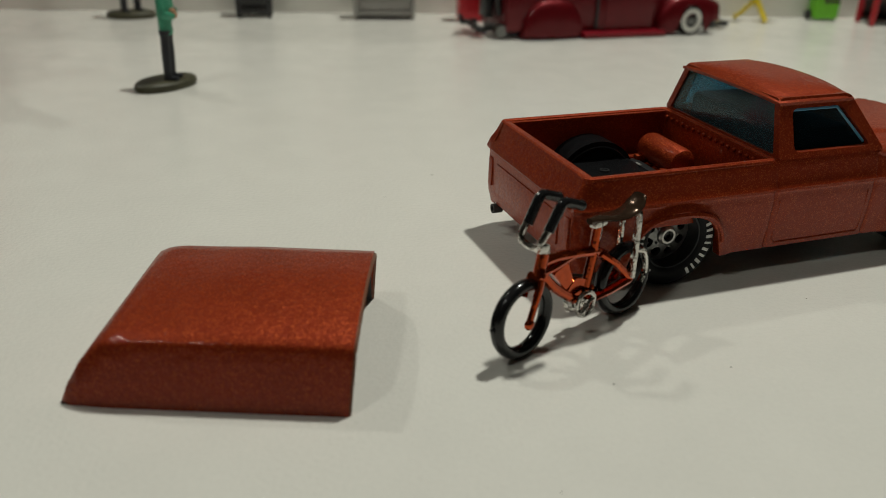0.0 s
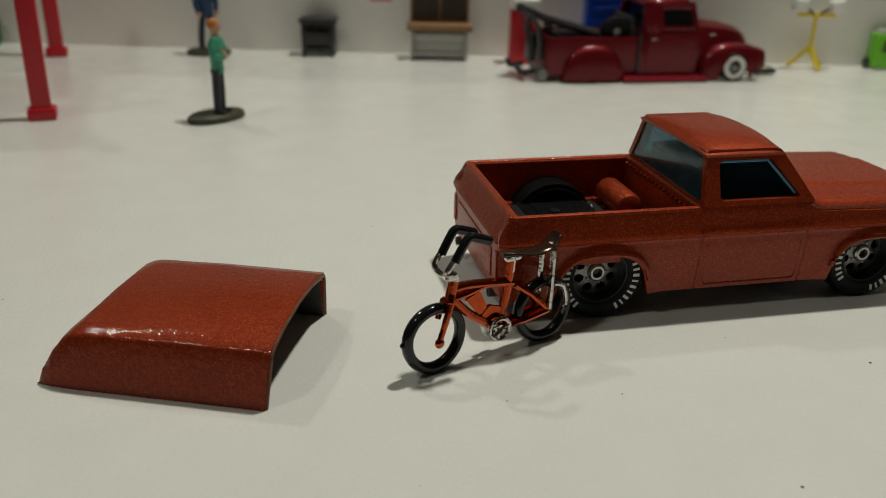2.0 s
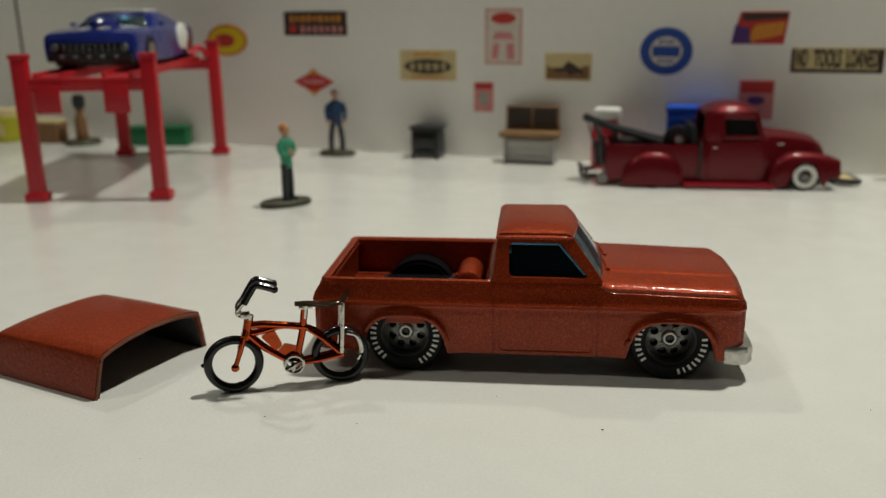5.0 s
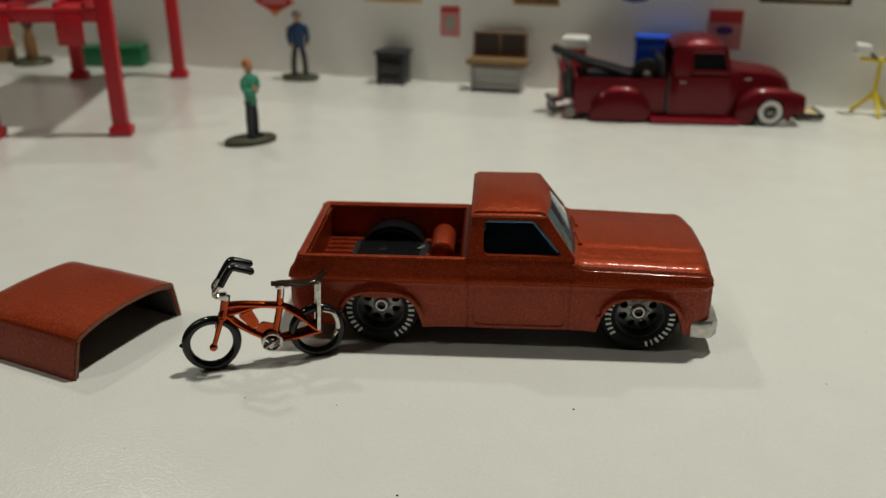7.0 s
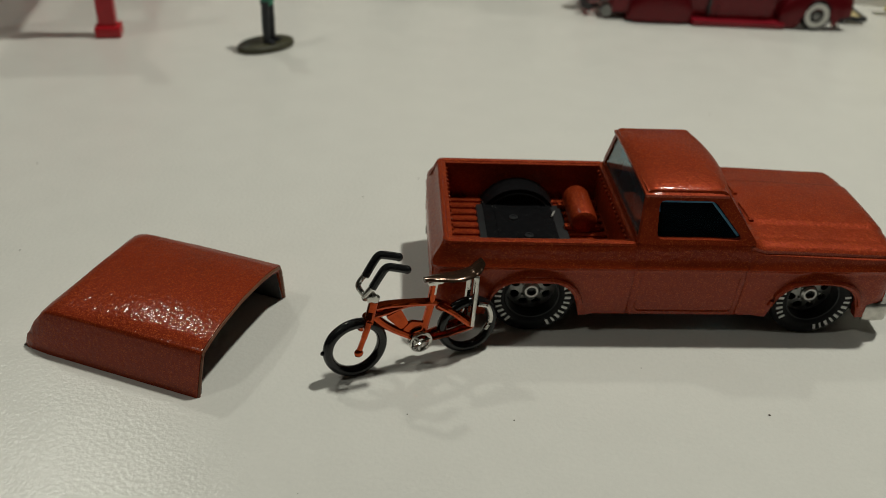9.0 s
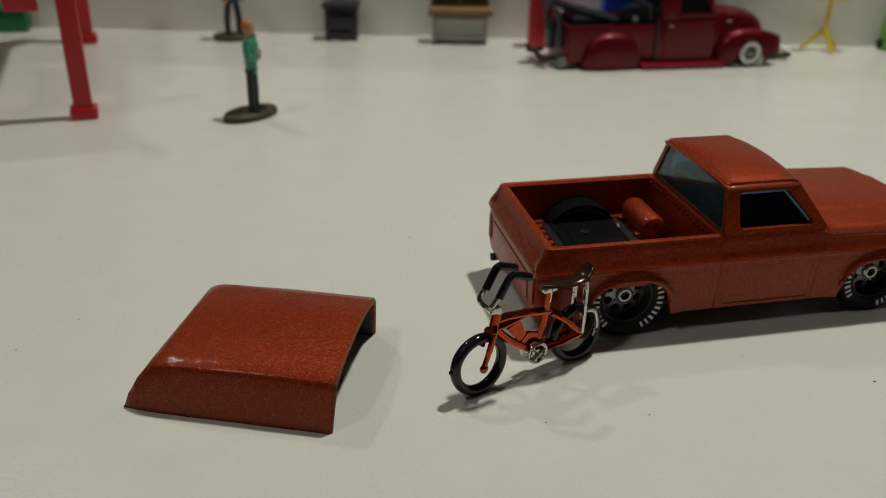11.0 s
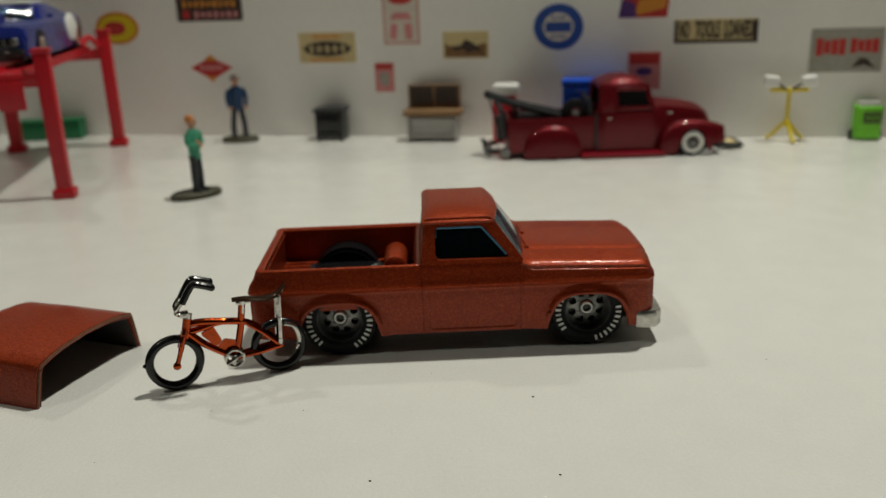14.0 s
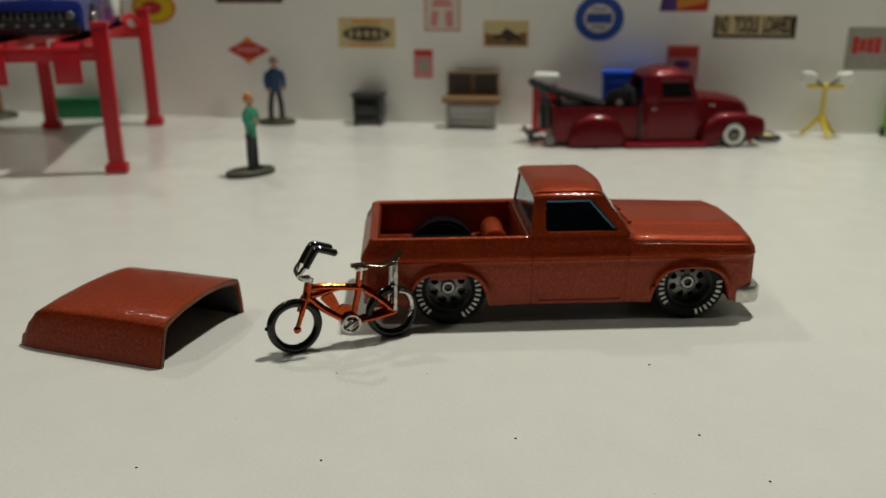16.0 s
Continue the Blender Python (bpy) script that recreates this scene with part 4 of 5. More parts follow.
for x in (79.5, 85.4):
    tube(bm, [(x, -5.8, 1.8), (x, 5.8, 1.8)], 0.8, 8)
part("front_tow_bar", bm, BLACK, tow)
part("tow_bar_plate", box(bmesh.new(), (82.4, 0, 1.9), (4.2, 9.6, 0.7), 0.2), P_CREAM, tow)

# ---- the four-post lift and the blue car on it ----
LIFT = (-0.1102, 0.2415)
LROT = 20.0
lift = thing("toy_car_lift", *LIFT, 0, LROT, "red plastic four-post toy car lift with raised platform", "car lift")
for px in (-21.2, 20.0):
    for py in (-45.0, 43.5):
        bm = bmesh.new()
        s = 1 if px > 0 else -1
        box(bm, (px, py, 24), (4.8, 4.0, 47), 0.5)
        box(bm, (px - s * 1.7, py, 23.4), (1.6, 2.4, 45), 0.3)
        post = part("post", bm, RED, lift)
        part("post_foot", box(bmesh.new(), (px, py, 1.6), (7.2, 6.2, 3.2), 0.9), RED, post)
        part("post_cap", box(bmesh.new(), (px, py, 47.6), (5.6, 4.8, 1.4), 0.4), RED, post)
for px in (-12.8, 9.4):
    bm = bmesh.new()
    box(bm, (px, -0.8, 40.2), (9.4, 89, 2.0), 0.4)
    box(bm, (px - 4.4, -0.8, 41.6), (0.8, 89, 1.4), 0.2)
    box(bm, (px + 4.4, -0.8, 41.6), (0.8, 89, 1.4), 0.2)
    run = part("runway", bm, RED, lift)
    for k in range(9):
        part("tread_bar", box(bmesh.new(), (px, -34 + k * 8.6, 41.4), (7.6, 1.0, 0.5), 0.15, 1), RED, run)
    part("ramp_flap", box(bmesh.new(), (px, -47.2, 34.0), (8.2, 1.2, 9.0), 0.3), RED, lift, "hanging ramp flap")
for py in (-45.0, 43.5):
    bm = bmesh.new()
    box(bm, (-0.6, py, 39.0), (38.6, 3.0, 3.4), 0.5)
    box(bm, (-0.6, py, 36.9), (36.6, 1.6, 1.2), 0.3)
    part("cross_beam", bm, RED, lift)
tube_bm = bmesh.new()
tube(tube_bm, curve([(14, 30, 43), (15.5, 33, 45.5), (17, 37, 45), (18, 41, 42)], 4), 1.2, 8)
part("lift_motor", tube_bm, RED, lift)

A = radians(LROT)
car = thing("toy_blue_car", LIFT[0] - 0.0024 * math.cos(A) - 0.006 * math.sin(A), LIFT[1] - 0.0024 * math.sin(A) + 0.006 * math.cos(A), 0.0418, LROT, "blue toy muscle car with white stripes parked on the red lift", "toy car")
bm = bmesh.new()
W = 15.6
loft(bm, [[(-w, y, zb), (-w - 0.4, y, (zb + zt) / 2), (-w, y, zt - 1.2), (-w + 1.6, y, zt), (0, y, zt + 0.7), (w - 1.6, y, zt), (w, y, zt - 1.2), (w + 0.4, y, (zb + zt) / 2), (w, y, zb)] for y, w, zb, zt in ((-39.5, 14.4, 4.6, 10.6), (-38.4, 15.2, 3.2, 12.4), (-30, 15.5, 2.4, 13.2), (-14, 15.6, 2.2, 13.6), (8, 15.6, 2.2, 13.6), (26, 15.6, 2.6, 14.0), (35, 14.8, 4.2, 13.0))])
part("body", bm, BLUE, car)
bm = bmesh.new()
loft(bm, [[(-w, y, 13.0), (-w * 0.8, y + dy, z - 0.8), (-w * 0.7, y + dy, z), (0, y + dy, z + 0.4), (w * 0.7, y + dy, z), (w * 0.8, y + dy, z - 0.8), (w, y, 13.0)] for y, dy, z, w in ((-15, 2, 13.6, 14.2), (-12, 5, 17.6, 14.2), (0, 0, 18.8, 14.0), (12, -2, 18.2, 14.0), (24, -3, 14.2, 14.0))])
part("greenhouse", bm, BLUE, car, "blue cab with tinted glazing")
part("roof_panel", box(bmesh.new(), (0, 2, 19.0), (17.0, 15.0, 0.9), 0.4), WHITE, car, "white roof panel")
bm = bmesh.new()
plate(bm, rounded([(-12.2, 0), (12.2, 0), (10.0, 6.4), (-10.0, 6.4)], 0.8), lambda a, b, d: (a, -14.8 + b * 0.9 - d, 13.6 + b * 0.62), 0.6)
part("windscreen", bm, GLASS_DARK, car)
for x in (-3.2, 3.2):
    part("stripe", box(bmesh.new(), (x, -27, 14.0), (1.4, 22, 0.35), 0.1, 1, 0, (1.0, 0, 0)), WHITE, car, "white stripe")
bm = bmesh.new()
box(bm, (0, -39.3, 7.6), (25, 1.2, 3.2), 0.4)
grille = part("grille", bm, GLOSSBLACK, car)
for k in range(9):
    part("grille_bar", box(bmesh.new(), (-8.4 + 2.1 * k, -39.9, 7.6), (0.5, 0.5, 2.0), 0.1, 1), GUNMETAL, grille)
for x in (-11.6, 11.6):
    bm = bmesh.new()
    lathe_y(bm, [(1.3, 0.4), (1.3, -0.4), (1.0, -0.7), (0.1, -0.8)], 18, (x, -39.6, 7.8))
    part("headlight", bm, GUNMETAL, car)
part("front_bumper", box(bmesh.new(), (0, -39.9, 4.4), (28, 1.8, 2.6), 0.6), BLACK, car)
for k in range(5):
    part("bumper_mark", box(bmesh.new(), (-9 + k * 4.5, -40.9, 4.9), (1.2, 0.3, 0.6), 0.1, 1), GREY, car)
part("chassis", box(bmesh.new(), (0, -2, 2.8), (26, 70, 2.6), 0.5), BLACK, car)
bm = bmesh.new()
lathe_z(bm, [(4.2, 0), (5.0, 1.0), (5.0, 3.4), (3.6, 4.4)], 20, (0, -24, 12.6), sx=1.0, sy=1.3)
part("hood_scoop", bm, BLUE, car)
for x in (-13.2, 13.2):
    for y in (-25.5, 22.5):
        s = 1 if x > 0 else -1
        bm = bmesh.new()
        rings = [[(x + dx * s, y + r * math.cos(k * math.pi / 14), 5.6 + r * math.sin(k * math.pi / 14)) for k in range(28)] for r, dx in ((0.3, 2.6), (3.2, 2.6), (3.4, 3.1), (5.2, 3.0), (5.6, 2.2), (5.6, -2.4), (5.0, -3), (0.3, -3))]
        w = part("wheel", loft(bm, rings), RUBBER, car)
        bm = bmesh.new()
        rings = [[(x + dx * s, y + r * math.cos(k * math.pi / 12), 5.6 + r * math.sin(k * math.pi / 12)) for k in range(24)] for r, dx in ((3.3, 2.7), (3.1, 3.2), (1.4, 3.0), (0.4, 3.3))]
        part("wheel_disc", loft(bm, rings), CHROME, w)
for s in (-1, 1):
    bm = bmesh.new()
    lathe = [[(s * (15.4 + dx), 16 + r * 1.25 * math.cos(k * math.pi / 12), 9.2 + r * 0.9 * math.sin(k * math.pi / 12)) for k in range(24)] for r, dx in ((5.6, 0), (5.4, 0.9), (4.0, 1.5), (0.5, 1.7))]
    part("rear_quarter_panel", loft(bm, lathe), WHITE, car, "white painted rear quarter")
    part("wing_mirror", box(bmesh.new(), (s * 16.0, -10, 14.6), (2.0, 1.4, 1.3), 0.4), BLUE, car)

# ---- painted figures on oval bases: plain one-piece shapes ----
def figure(name, x, y, rz, size, mats, label, base=(7.4, 4.6), pose_kind=0, turn=0.0, stand=(0.0, 0.0)):
    bm = bmesh.new()
    lathe_z(bm, [(0.96, 0), (1.0, 0.5), (0.98, 1.5), (0.88, 2.0), (0.2, 2.1)], 26, (0, 0, 0), 0, True, *base)
    foot = set(bm.verts)
    z0 = 1.8
    for s in (-1, 1):
        spread = 1.5 + (0.8 if pose_kind else 0.1)
        tube(bm, curve([(s * spread, 0.1 * s, z0), (s * spread * 0.95, 0, z0 + 5.5), (s * 1.15, 0, z0 + 11.8)], 4), [1.05] * 4 + [1.1] * 4 + [1.45], 10, 1)
        box(bm, (s * spread, -0.8, z0 + 0.5), (1.7, 3.4, 1.2), 0.4, 2, 1)
    loft(bm, [[(rx * math.cos(t), ry * math.sin(t), z0 + z) for t in (2 * math.pi * k / 14 for k in range(14))] for rx, ry, z in ((2.4, 1.6, 10.8), (2.3, 1.5, 12.6), (2.7, 1.6, 15.6), (3.0, 1.6, 18.4), (2.3, 1.3, 19.8), (1.0, 0.9, 20.4))], mi=2)
    for s in (-1, 1):
        if pose_kind:
            tube(bm, curve([(s * 2.9, 0, z0 + 19.0), (s * 3.7, -0.2, z0 + 15.6), (s * 3.2, -1.0, z0 + 12.4)], 4), 0.9, 10, 2)
            ball(bm, (s * 3.1, -1.2, z0 + 11.8), 0.85, mi=3)
        else:
            tube(bm, curve([(s * 2.9, 0, z0 + 19.0), (s * 3.5, -0.6, z0 + 16.0), (s * 0.6, -2.0, z0 + 15.6 + 0.5 * s)], 4), 0.9, 10, 2)
            ball(bm, (s * -0.6, -2.1, z0 + 15.6 + 0.5 * s), 0.8, mi=3)
    tube(bm, [(0, 0, z0 + 20), (0, 0, z0 + 21.4)], 0.85, 10, 3)
    ball(bm, (0, -0.1, z0 + 22.6), 1.6, (0.9, 1.0, 1.15), 14, 3)
    ball(bm, (0, 0.3, z0 + 23.2), 1.65, (0.98, 1.0, 0.95), 14, 4)
    if pose_kind:
        lathe_z(bm, [(1.5, 0), (2.3, 0.1), (1.5, 0.4)], 16, (0, -0.4, z0 + 23.1), 4)
    bmesh.ops.rotate(bm, cent=(0, 0, 0), matrix=Euler((0, 0, radians(turn))).to_matrix(), verts=[v for v in bm.verts if v not in foot])
    bmesh.ops.translate(bm, vec=(*stand, 0), verts=[v for v in bm.verts if v not in foot])
    bmesh.ops.scale(bm, vec=(size, size, size), verts=bm.verts[:])
    return solo(name, bm, mats, x, y, 0, rz, label, "figurine")


figure("toy_figure", -0.0313, 0.2098, 48, 1.0, [BASE, TROUSER, SHIRT, SKIN, HAIR], "painted toy figure in green top and black trousers on oval base", (8.6, 4.8), 0, 34, (0.8, -0.8))
figure("toy_figure", -0.0555, 0.2995, 12, 1.06, [BASE, TROUSER, NAVY, SKIN, TROUSER], "painted toy figure in navy jacket and cap by the backboard", (7.4, 4.4), 1, 28)

# ---- things along the backboard ----
stove = thing("toy_stove", -0.0160, 0.3045, 0, 0, "small black toy stove against the backboard", "stove")
bm = bmesh.new()
box(bm, (0, 0, 6.6), (12.0, 8.4, 11.0), 0.5)
part("body", bm, BLACK, stove)
part("top_plate", box(bmesh.new(), (0, 0, 12.7), (13.6, 10.0, 1.4), 0.4), BLACK, stove)
part("oven_door", box(bmesh.new(), (0, -4.4, 7.6), (8.6, 0.8, 5.4), 0.3), GLOSSBLACK, stove)
part("drawer", box(bmesh.new(), (0, -4.4, 2.8), (8.6, 0.8, 2.2), 0.3), GLOSSBLACK, stove)
for x in (-5.2, 5.2):
    part("leg", box(bmesh.new(), (x, -3.2, 0.6), (1.4, 1.4, 1.2), 0.2), BLACK, stove)
    part("leg", box(bmesh.new(), (x, 3.2, 0.6), (1.4, 1.4, 1.2), 0.2), BLACK, stove)

bench = thing("toy_workbench", 0.0280, 0.3035, 0, 1.5, "grey toy workbench with brown wooden top and dark back panels", "workbench")
bm = bmesh.new()
box(bm, (0, 3.6, 5.2), (19.5, 0.8, 10.2), 0.2)
for x in (-9.8, 9.8):
    box(bm, (x, 0, 5.2), (1.2, 8.4, 10.4), 0.3)
part("stand", bm, GREY, bench)
part("shelf", box(bmesh.new(), (0, 0, 2.6), (18.6, 7.6, 0.8), 0.2), GREY, bench)
part("drawer_front", box(bmesh.new(), (0, -3.4, 8.4), (18.2, 0.8, 2.6), 0.25), GREY, bench)
part("front_panel", box(bmesh.new(), (0, -2.6, 4.0), (18.2, 0.8, 6.4), 0.25), GREY, bench)
part("bench_top", box(bmesh.new(), (0, -0.4, 11.6), (23.6, 9.8, 2.2), 0.4), WOOD, bench, "brown wooden bench top")
part("back_board", box(bmesh.new(), (0, 3.4, 17.4), (21.4, 1.4, 9.6), 0.3), WOOD, bench)
for x in (-5.2, 5.2):
    part("door_panel", box(bmesh.new(), (x, 2.4, 17.8), (9.2, 1.0, 7.8), 0.3), DARKBROWN, bench, "dark brown panel")

chest = thing("toy_tool_chest", 0.0915, 0.3040, 0, 0, "bright blue toy tool chest behind the maroon truck", "tool chest")
part("cabinet", box(bmesh.new(), (0, 0, 11.2), (22, 9.6, 22.0), 0.6), BLUEBOX, chest)
part("lid", box(bmesh.new(), (0, -0.2, 23.2), (23, 10.4, 2.2), 0.6), BLUEBOX, chest)
for z in (4, 9, 14, 19):
    dr = part("drawer", box(bmesh.new(), (0, -4.9, z), (19.6, 0.8, 4.2), 0.3), BLUEBOX, chest)
    part("drawer_handle", box(bmesh.new(), (0, -5.5, z + 1.2), (12, 0.5, 0.5), 0.15), CHROME, dr)

pump = thing("toy_parts_washer", 0.0578, 0.3000, 0, 0, "red toy cabinet with a white rounded top", "cabinet")
part("cabinet", box(bmesh.new(), (0, 0, 9.6), (9.0, 7.6, 18.8), 0.7), RED, pump)
part("white_top", box(bmesh.new(), (0.6, 0, 21.2), (10.2, 8.2, 4.2), 1.6, 3), WHITE, pump, "white rounded top")

lamp = thing("toy_work_light", 0.1645, 0.3035, 0, 0, "yellow toy tripod work light with two white heads", "work light")
bm = bmesh.new()
tube(bm, [(0, 0, 5.5), (0, 0, 19.6)], 0.75, 10)
part("pole", bm, YELLOW, lamp)
for px, py in ((-6.4, 3.0), (2.0, -5.6), (6.6, 3.6)):
    bm = bmesh.new()
    tube(bm, [(0, 0, 8.2), (px * 0.7, py * 0.7, 2.4), (px, py, 0.7)], [0.8, 0.75, 0.8], 8)
    part("leg", bm, YELLOW, lamp)
bm = bmesh.new()
tube(bm, [(-6.8, 0, 19.4), (6.8, 0, 19.4)], 0.8, 8)
part("cross_bar", bm, YELLOW, lamp)
for s in (-1, 1):
    part("bracket", tube(bmesh.new(), [(s * 1.0, -0.4, 19.6), (s * 5.0, -0.4, 22.4)], 0.45, 8), BLACK, lamp)
    part("lamp_head", box(bmesh.new(), (s * 6.6, -0.6, 22.8), (5.4, 4.2, 4.0), 1.1, 3, 0, (0, -s * 8, 0)), WHITE, lamp, "white lamp head")

can = thing("toy_gas_can", 0.1935, 0.3068, 0, 0, "lime green toy container with dark label and black wheel", "container")
part("body", box(bmesh.new(), (0, 0, 7.0), (9.2, 6.4, 12.4), 1.0, 3), LIME, can)
part("top_rim", box(bmesh.new(), (0, 0, 13.6), (7.6, 5.2, 1.8), 0.6), GREY, can)
part("label_plate", box(bmesh.new(), (1.0, -3.3, 8.8), (6.0, 0.5, 4.2), 0.15), P_DARK, can, "dark label")
for k in (-1, 0, 1):
    part("print_bar", box(bmesh.new(), (1.0 + k * 1.6, -3.6, 8.9), (0.6, 0.2, 2.4)), LIME, can, smooth=0)
for s in (-1, 1):
    bm = bmesh.new()
    rings = [[(s * (4.4 + d), 1.2 + r * math.cos(k * math.pi / 10), 1.9 + r * math.sin(k * math.pi / 10)) for k in range(20)] for r, d in ((0.3, 1.4), (1.6, 1.4), (1.9, 1.0), (1.9, 0.2), (0.3, 0.2))]
    part("wheel", loft(bm, rings), BLACK, can)

rack = thing("toy_shelf_rack", 0.2165, 0.3000, 0, 0, "red toy shelf rack with dark shelves and small items", "shelf")
for x in (-9.6, 9.6):
    for y in (-4.4, 4.4):
        part("post", box(bmesh.new(), (x, y, 12.4), (1.8, 1.6, 24.8), 0.3), RED, rack)
for z in (1.6, 9.0, 16.6, 24.2):
    part("shelf", box(bmesh.new(), (0, 0, z), (19.4, 9.4, 1.2), 0.3), RED if z > 20 else DARKBROWN, rack)
part("back_sheet", box(bmesh.new(), (0, 4.6, 12.6), (19, 0.6, 22), 0.1), DARKBROWN, rack)
bottle = solo("toy_bottle", lathe_z(bmesh.new(), [(1.9, 0), (2.0, 0.4), (2.0, 3.6), (0.9, 4.8), (0.9, 6.0)], 18), WHITE, 0.2115, 0.2995, 0.0248, 0, "small white toy bottle on the red rack", "bottle")

crate = thing("toy_green_box", -0.1475, 0.3035, 0, 14, "dark green toy storage box against the backboard", "box")
part("body", box(bmesh.new(), (0, 0, 3.8), (27, 8.0, 7.6), 0.5), GREEN, crate)
part("lid", box(bmesh.new(), (0, 0, 8.2), (27.8, 8.8, 1.4), 0.4), GREEN, crate)

tin = thing("toy_yellow_jar", -0.2285, 0.2950, 0, 0, "yellow-green toy jar with a pale lid and label", "jar")
part("body", lathe_z(bmesh.new(), [(6.0, 0), (6.6, 0.6), (6.6, 11.6), (5.6, 12.6)], 28), OLIVE, tin)
part("lid", lathe_z(bmesh.new(), [(5.9, 12.4), (6.0, 13.0), (6.0, 15.2), (5.6, 15.6)], 28), P_CREAM, tin)
part("label_plate", box(bmesh.new(), (0, -6.4, 6.0), (6.4, 0.6, 5.6), 0.2), P_CREAM, tin)
crate = thing("toy_tan_box", -0.2055, 0.2965, 0, 4, "tan brown toy box by the backboard", "box")
part("body", box(bmesh.new(), (0, 0, 4.8), (15, 8.0, 9.6), 0.5), P_BROWN, crate)
part("lid", box(bmesh.new(), (0, 0, 10.2), (15.6, 8.6, 1.4), 0.4), P_CREAM, crate)
jug = thing("toy_brown_bottle", -0.1865, 0.2970, 0, 0, "brown toy bottle with black stopper on a round dark base", "bottle")
part("base_disc", lathe_z(bmesh.new(), [(8.4, 0), (8.6, 0.8), (7.6, 2.0)], 26), BASE, jug)
part("flask", lathe_z(bmesh.new(), [(2.6, 1.8), (2.8, 2.6), (2.7, 11), (1.7, 14), (1.7, 17)], 18), P_BROWN, jug)
part("stopper", lathe_z(bmesh.new(), [(2.2, 16.6), (2.8, 17.4), (3.0, 21), (2.0, 23.0)], 16), BLACK, jug)
plain_box("trim_board_joint", -0.2292, -0.2284, WALL_Y - 0.0006, WALL_Y, 0.0, 0.10, P_DARK, "dark joint between two sheets of the backboard")

# ---- printed signs glued to the backboard ----
SY = WALL_Y * 1000


def sign(x0, z0, x1, z1, material, label, outline=None, tilt=0.0):
    """A thin printed card on the backboard; its parts are laid in fractions of its size."""
    cx, cz, w, h = (x0 + x1) / 2, (z0 + z1) / 2, abs(x1 - x0), abs(z1 - z0)
    ob = thing("wall_sign", cx, WALL_Y, cz, 0, label, "sign", "printed signs on the backboard", ry=tilt)
    pts = outline or rounded([(-0.5, -0.5), (0.5, -0.5), (0.5, 0.5), (-0.5, 0.5)], 0.02, 2)
    ob["w"], ob["h"] = w, h
    part("card", plate(bmesh.new(), [(p[0] * w * 1000, p[1] * h * 1000) for p in pts], lambda a, b, d: (a, -d, b), 0.30), material, ob, smooth=0)
    return ob, w * 1000, h * 1000


def on_card(s, name, material, pts, lift=0.45):
    ob, w, h = s
    part(name, plate(bmesh.new(), [(p[0] * w, p[1] * h) for p in pts], lambda a, b, d: (a, -0.28 - d, b), lift - 0.28), material, ob, smooth=0)


def rect(cx, cy, w, h):
    return [(cx - w / 2, cy - h / 2), (cx + w / 2, cy - h / 2), (cx + w / 2, cy + h / 2), (cx - w / 2, cy + h / 2)]


def oval(cx, cy, w, h, n=28):
    return [(cx + w / 2 * math.cos(2 * math.pi * k / n), cy + h / 2 * math.sin(2 * math.pi * k / n)) for k in range(n)]


def bars(s, material, cx, cy, w, h, n, fill=0.7, lift=0.55):
    for k in range(n):
        hh = h * (0.85 + 0.15 * math.cos(k * 2.4))
        on_card(s, "print_bar", material, rect(cx - w / 2 + w * (k + 0.5) / n, cy, w / n * fill, hh), lift)


s = sign(-0.0838, 0.0492, -0.0541, 0.0592, P_DARK, "dark printed sign with pale orange lettering bars")
bars(s, P_ORANGE, 0, 0.2, 0.84, 0.3, 9, 0.55)
bars(s, P_PINK, 0.1, -0.24, 0.7, 0.3, 7, 0.55)
on_card(s, 'round_mark', P_RED, oval(-0.36, -0.22, 0.12, 0.36), 0.5)
s = sign(-0.1232, 0.0402, -0.1028, 0.0540, P_ORANGE, "oval yellow-orange printed sign with a dark red mark", oval(0, 0, 1, 1))
on_card(s, "inner_oval", YELLOW, oval(0, 0, 0.86, 0.8))
on_card(s, "red_mark", P_RED, oval(-0.05, 0, 0.5, 0.42), 0.55)
s = sign(-0.0806, 0.0236, -0.0614, 0.0352, P_RED, "red diamond-shaped printed sign with orange tips", [(-0.5, 0.02), (0, -0.42), (0.5, 0.02), (0, 0.40)])
on_card(s, "tip", P_ORANGE, [(-0.16, 0.28), (0.16, 0.28), (0, 0.5)])
on_card(s, "tip", P_ORANGE, [(-0.14, -0.30), (0.0, -0.5), (0.14, -0.30)])
bars(s, P_PINK, 0, 0.02, 0.56, 0.2, 6)
s = sign(-0.0302, 0.0311, -0.0056, 0.0434, P_CREAM, "cream printed sign with bold dark lettering bars")
on_card(s, "dark_band", P_DARK, oval(0, -0.04, 0.84, 0.5))
for k in range(5):
    on_card(s, "print_ring", P_CREAM, oval(-0.28 + k * 0.14, -0.04, 0.085, 0.26, 14), 0.55)
    on_card(s, "print_core", P_DARK, oval(-0.28 + k * 0.14, -0.04, 0.035, 0.12, 10), 0.6)
bars(s, P_ORANGE, 0, 0.36, 0.5, 0.12, 7)
bars(s, P_ORANGE, 0, -0.40, 0.6, 0.1, 8)
s = sign(0.0066, 0.0378, 0.0222, 0.0600, P_PALE, "tall pale poster with faded red print")
on_card(s, "border", P_PINK, rect(0, 0, 0.94, 0.96), 0.40)
on_card(s, "field", P_PALE, rect(0, 0, 0.86, 0.9), 0.46)
on_card(s, "red_cap", P_RED, oval(0, 0.32, 0.66, 0.2), 0.55)
on_card(s, "pink_shape", P_PINK, [(-0.3, -0.05), (0.3, -0.05), (0.2, 0.08), (-0.2, 0.08)], 0.55)
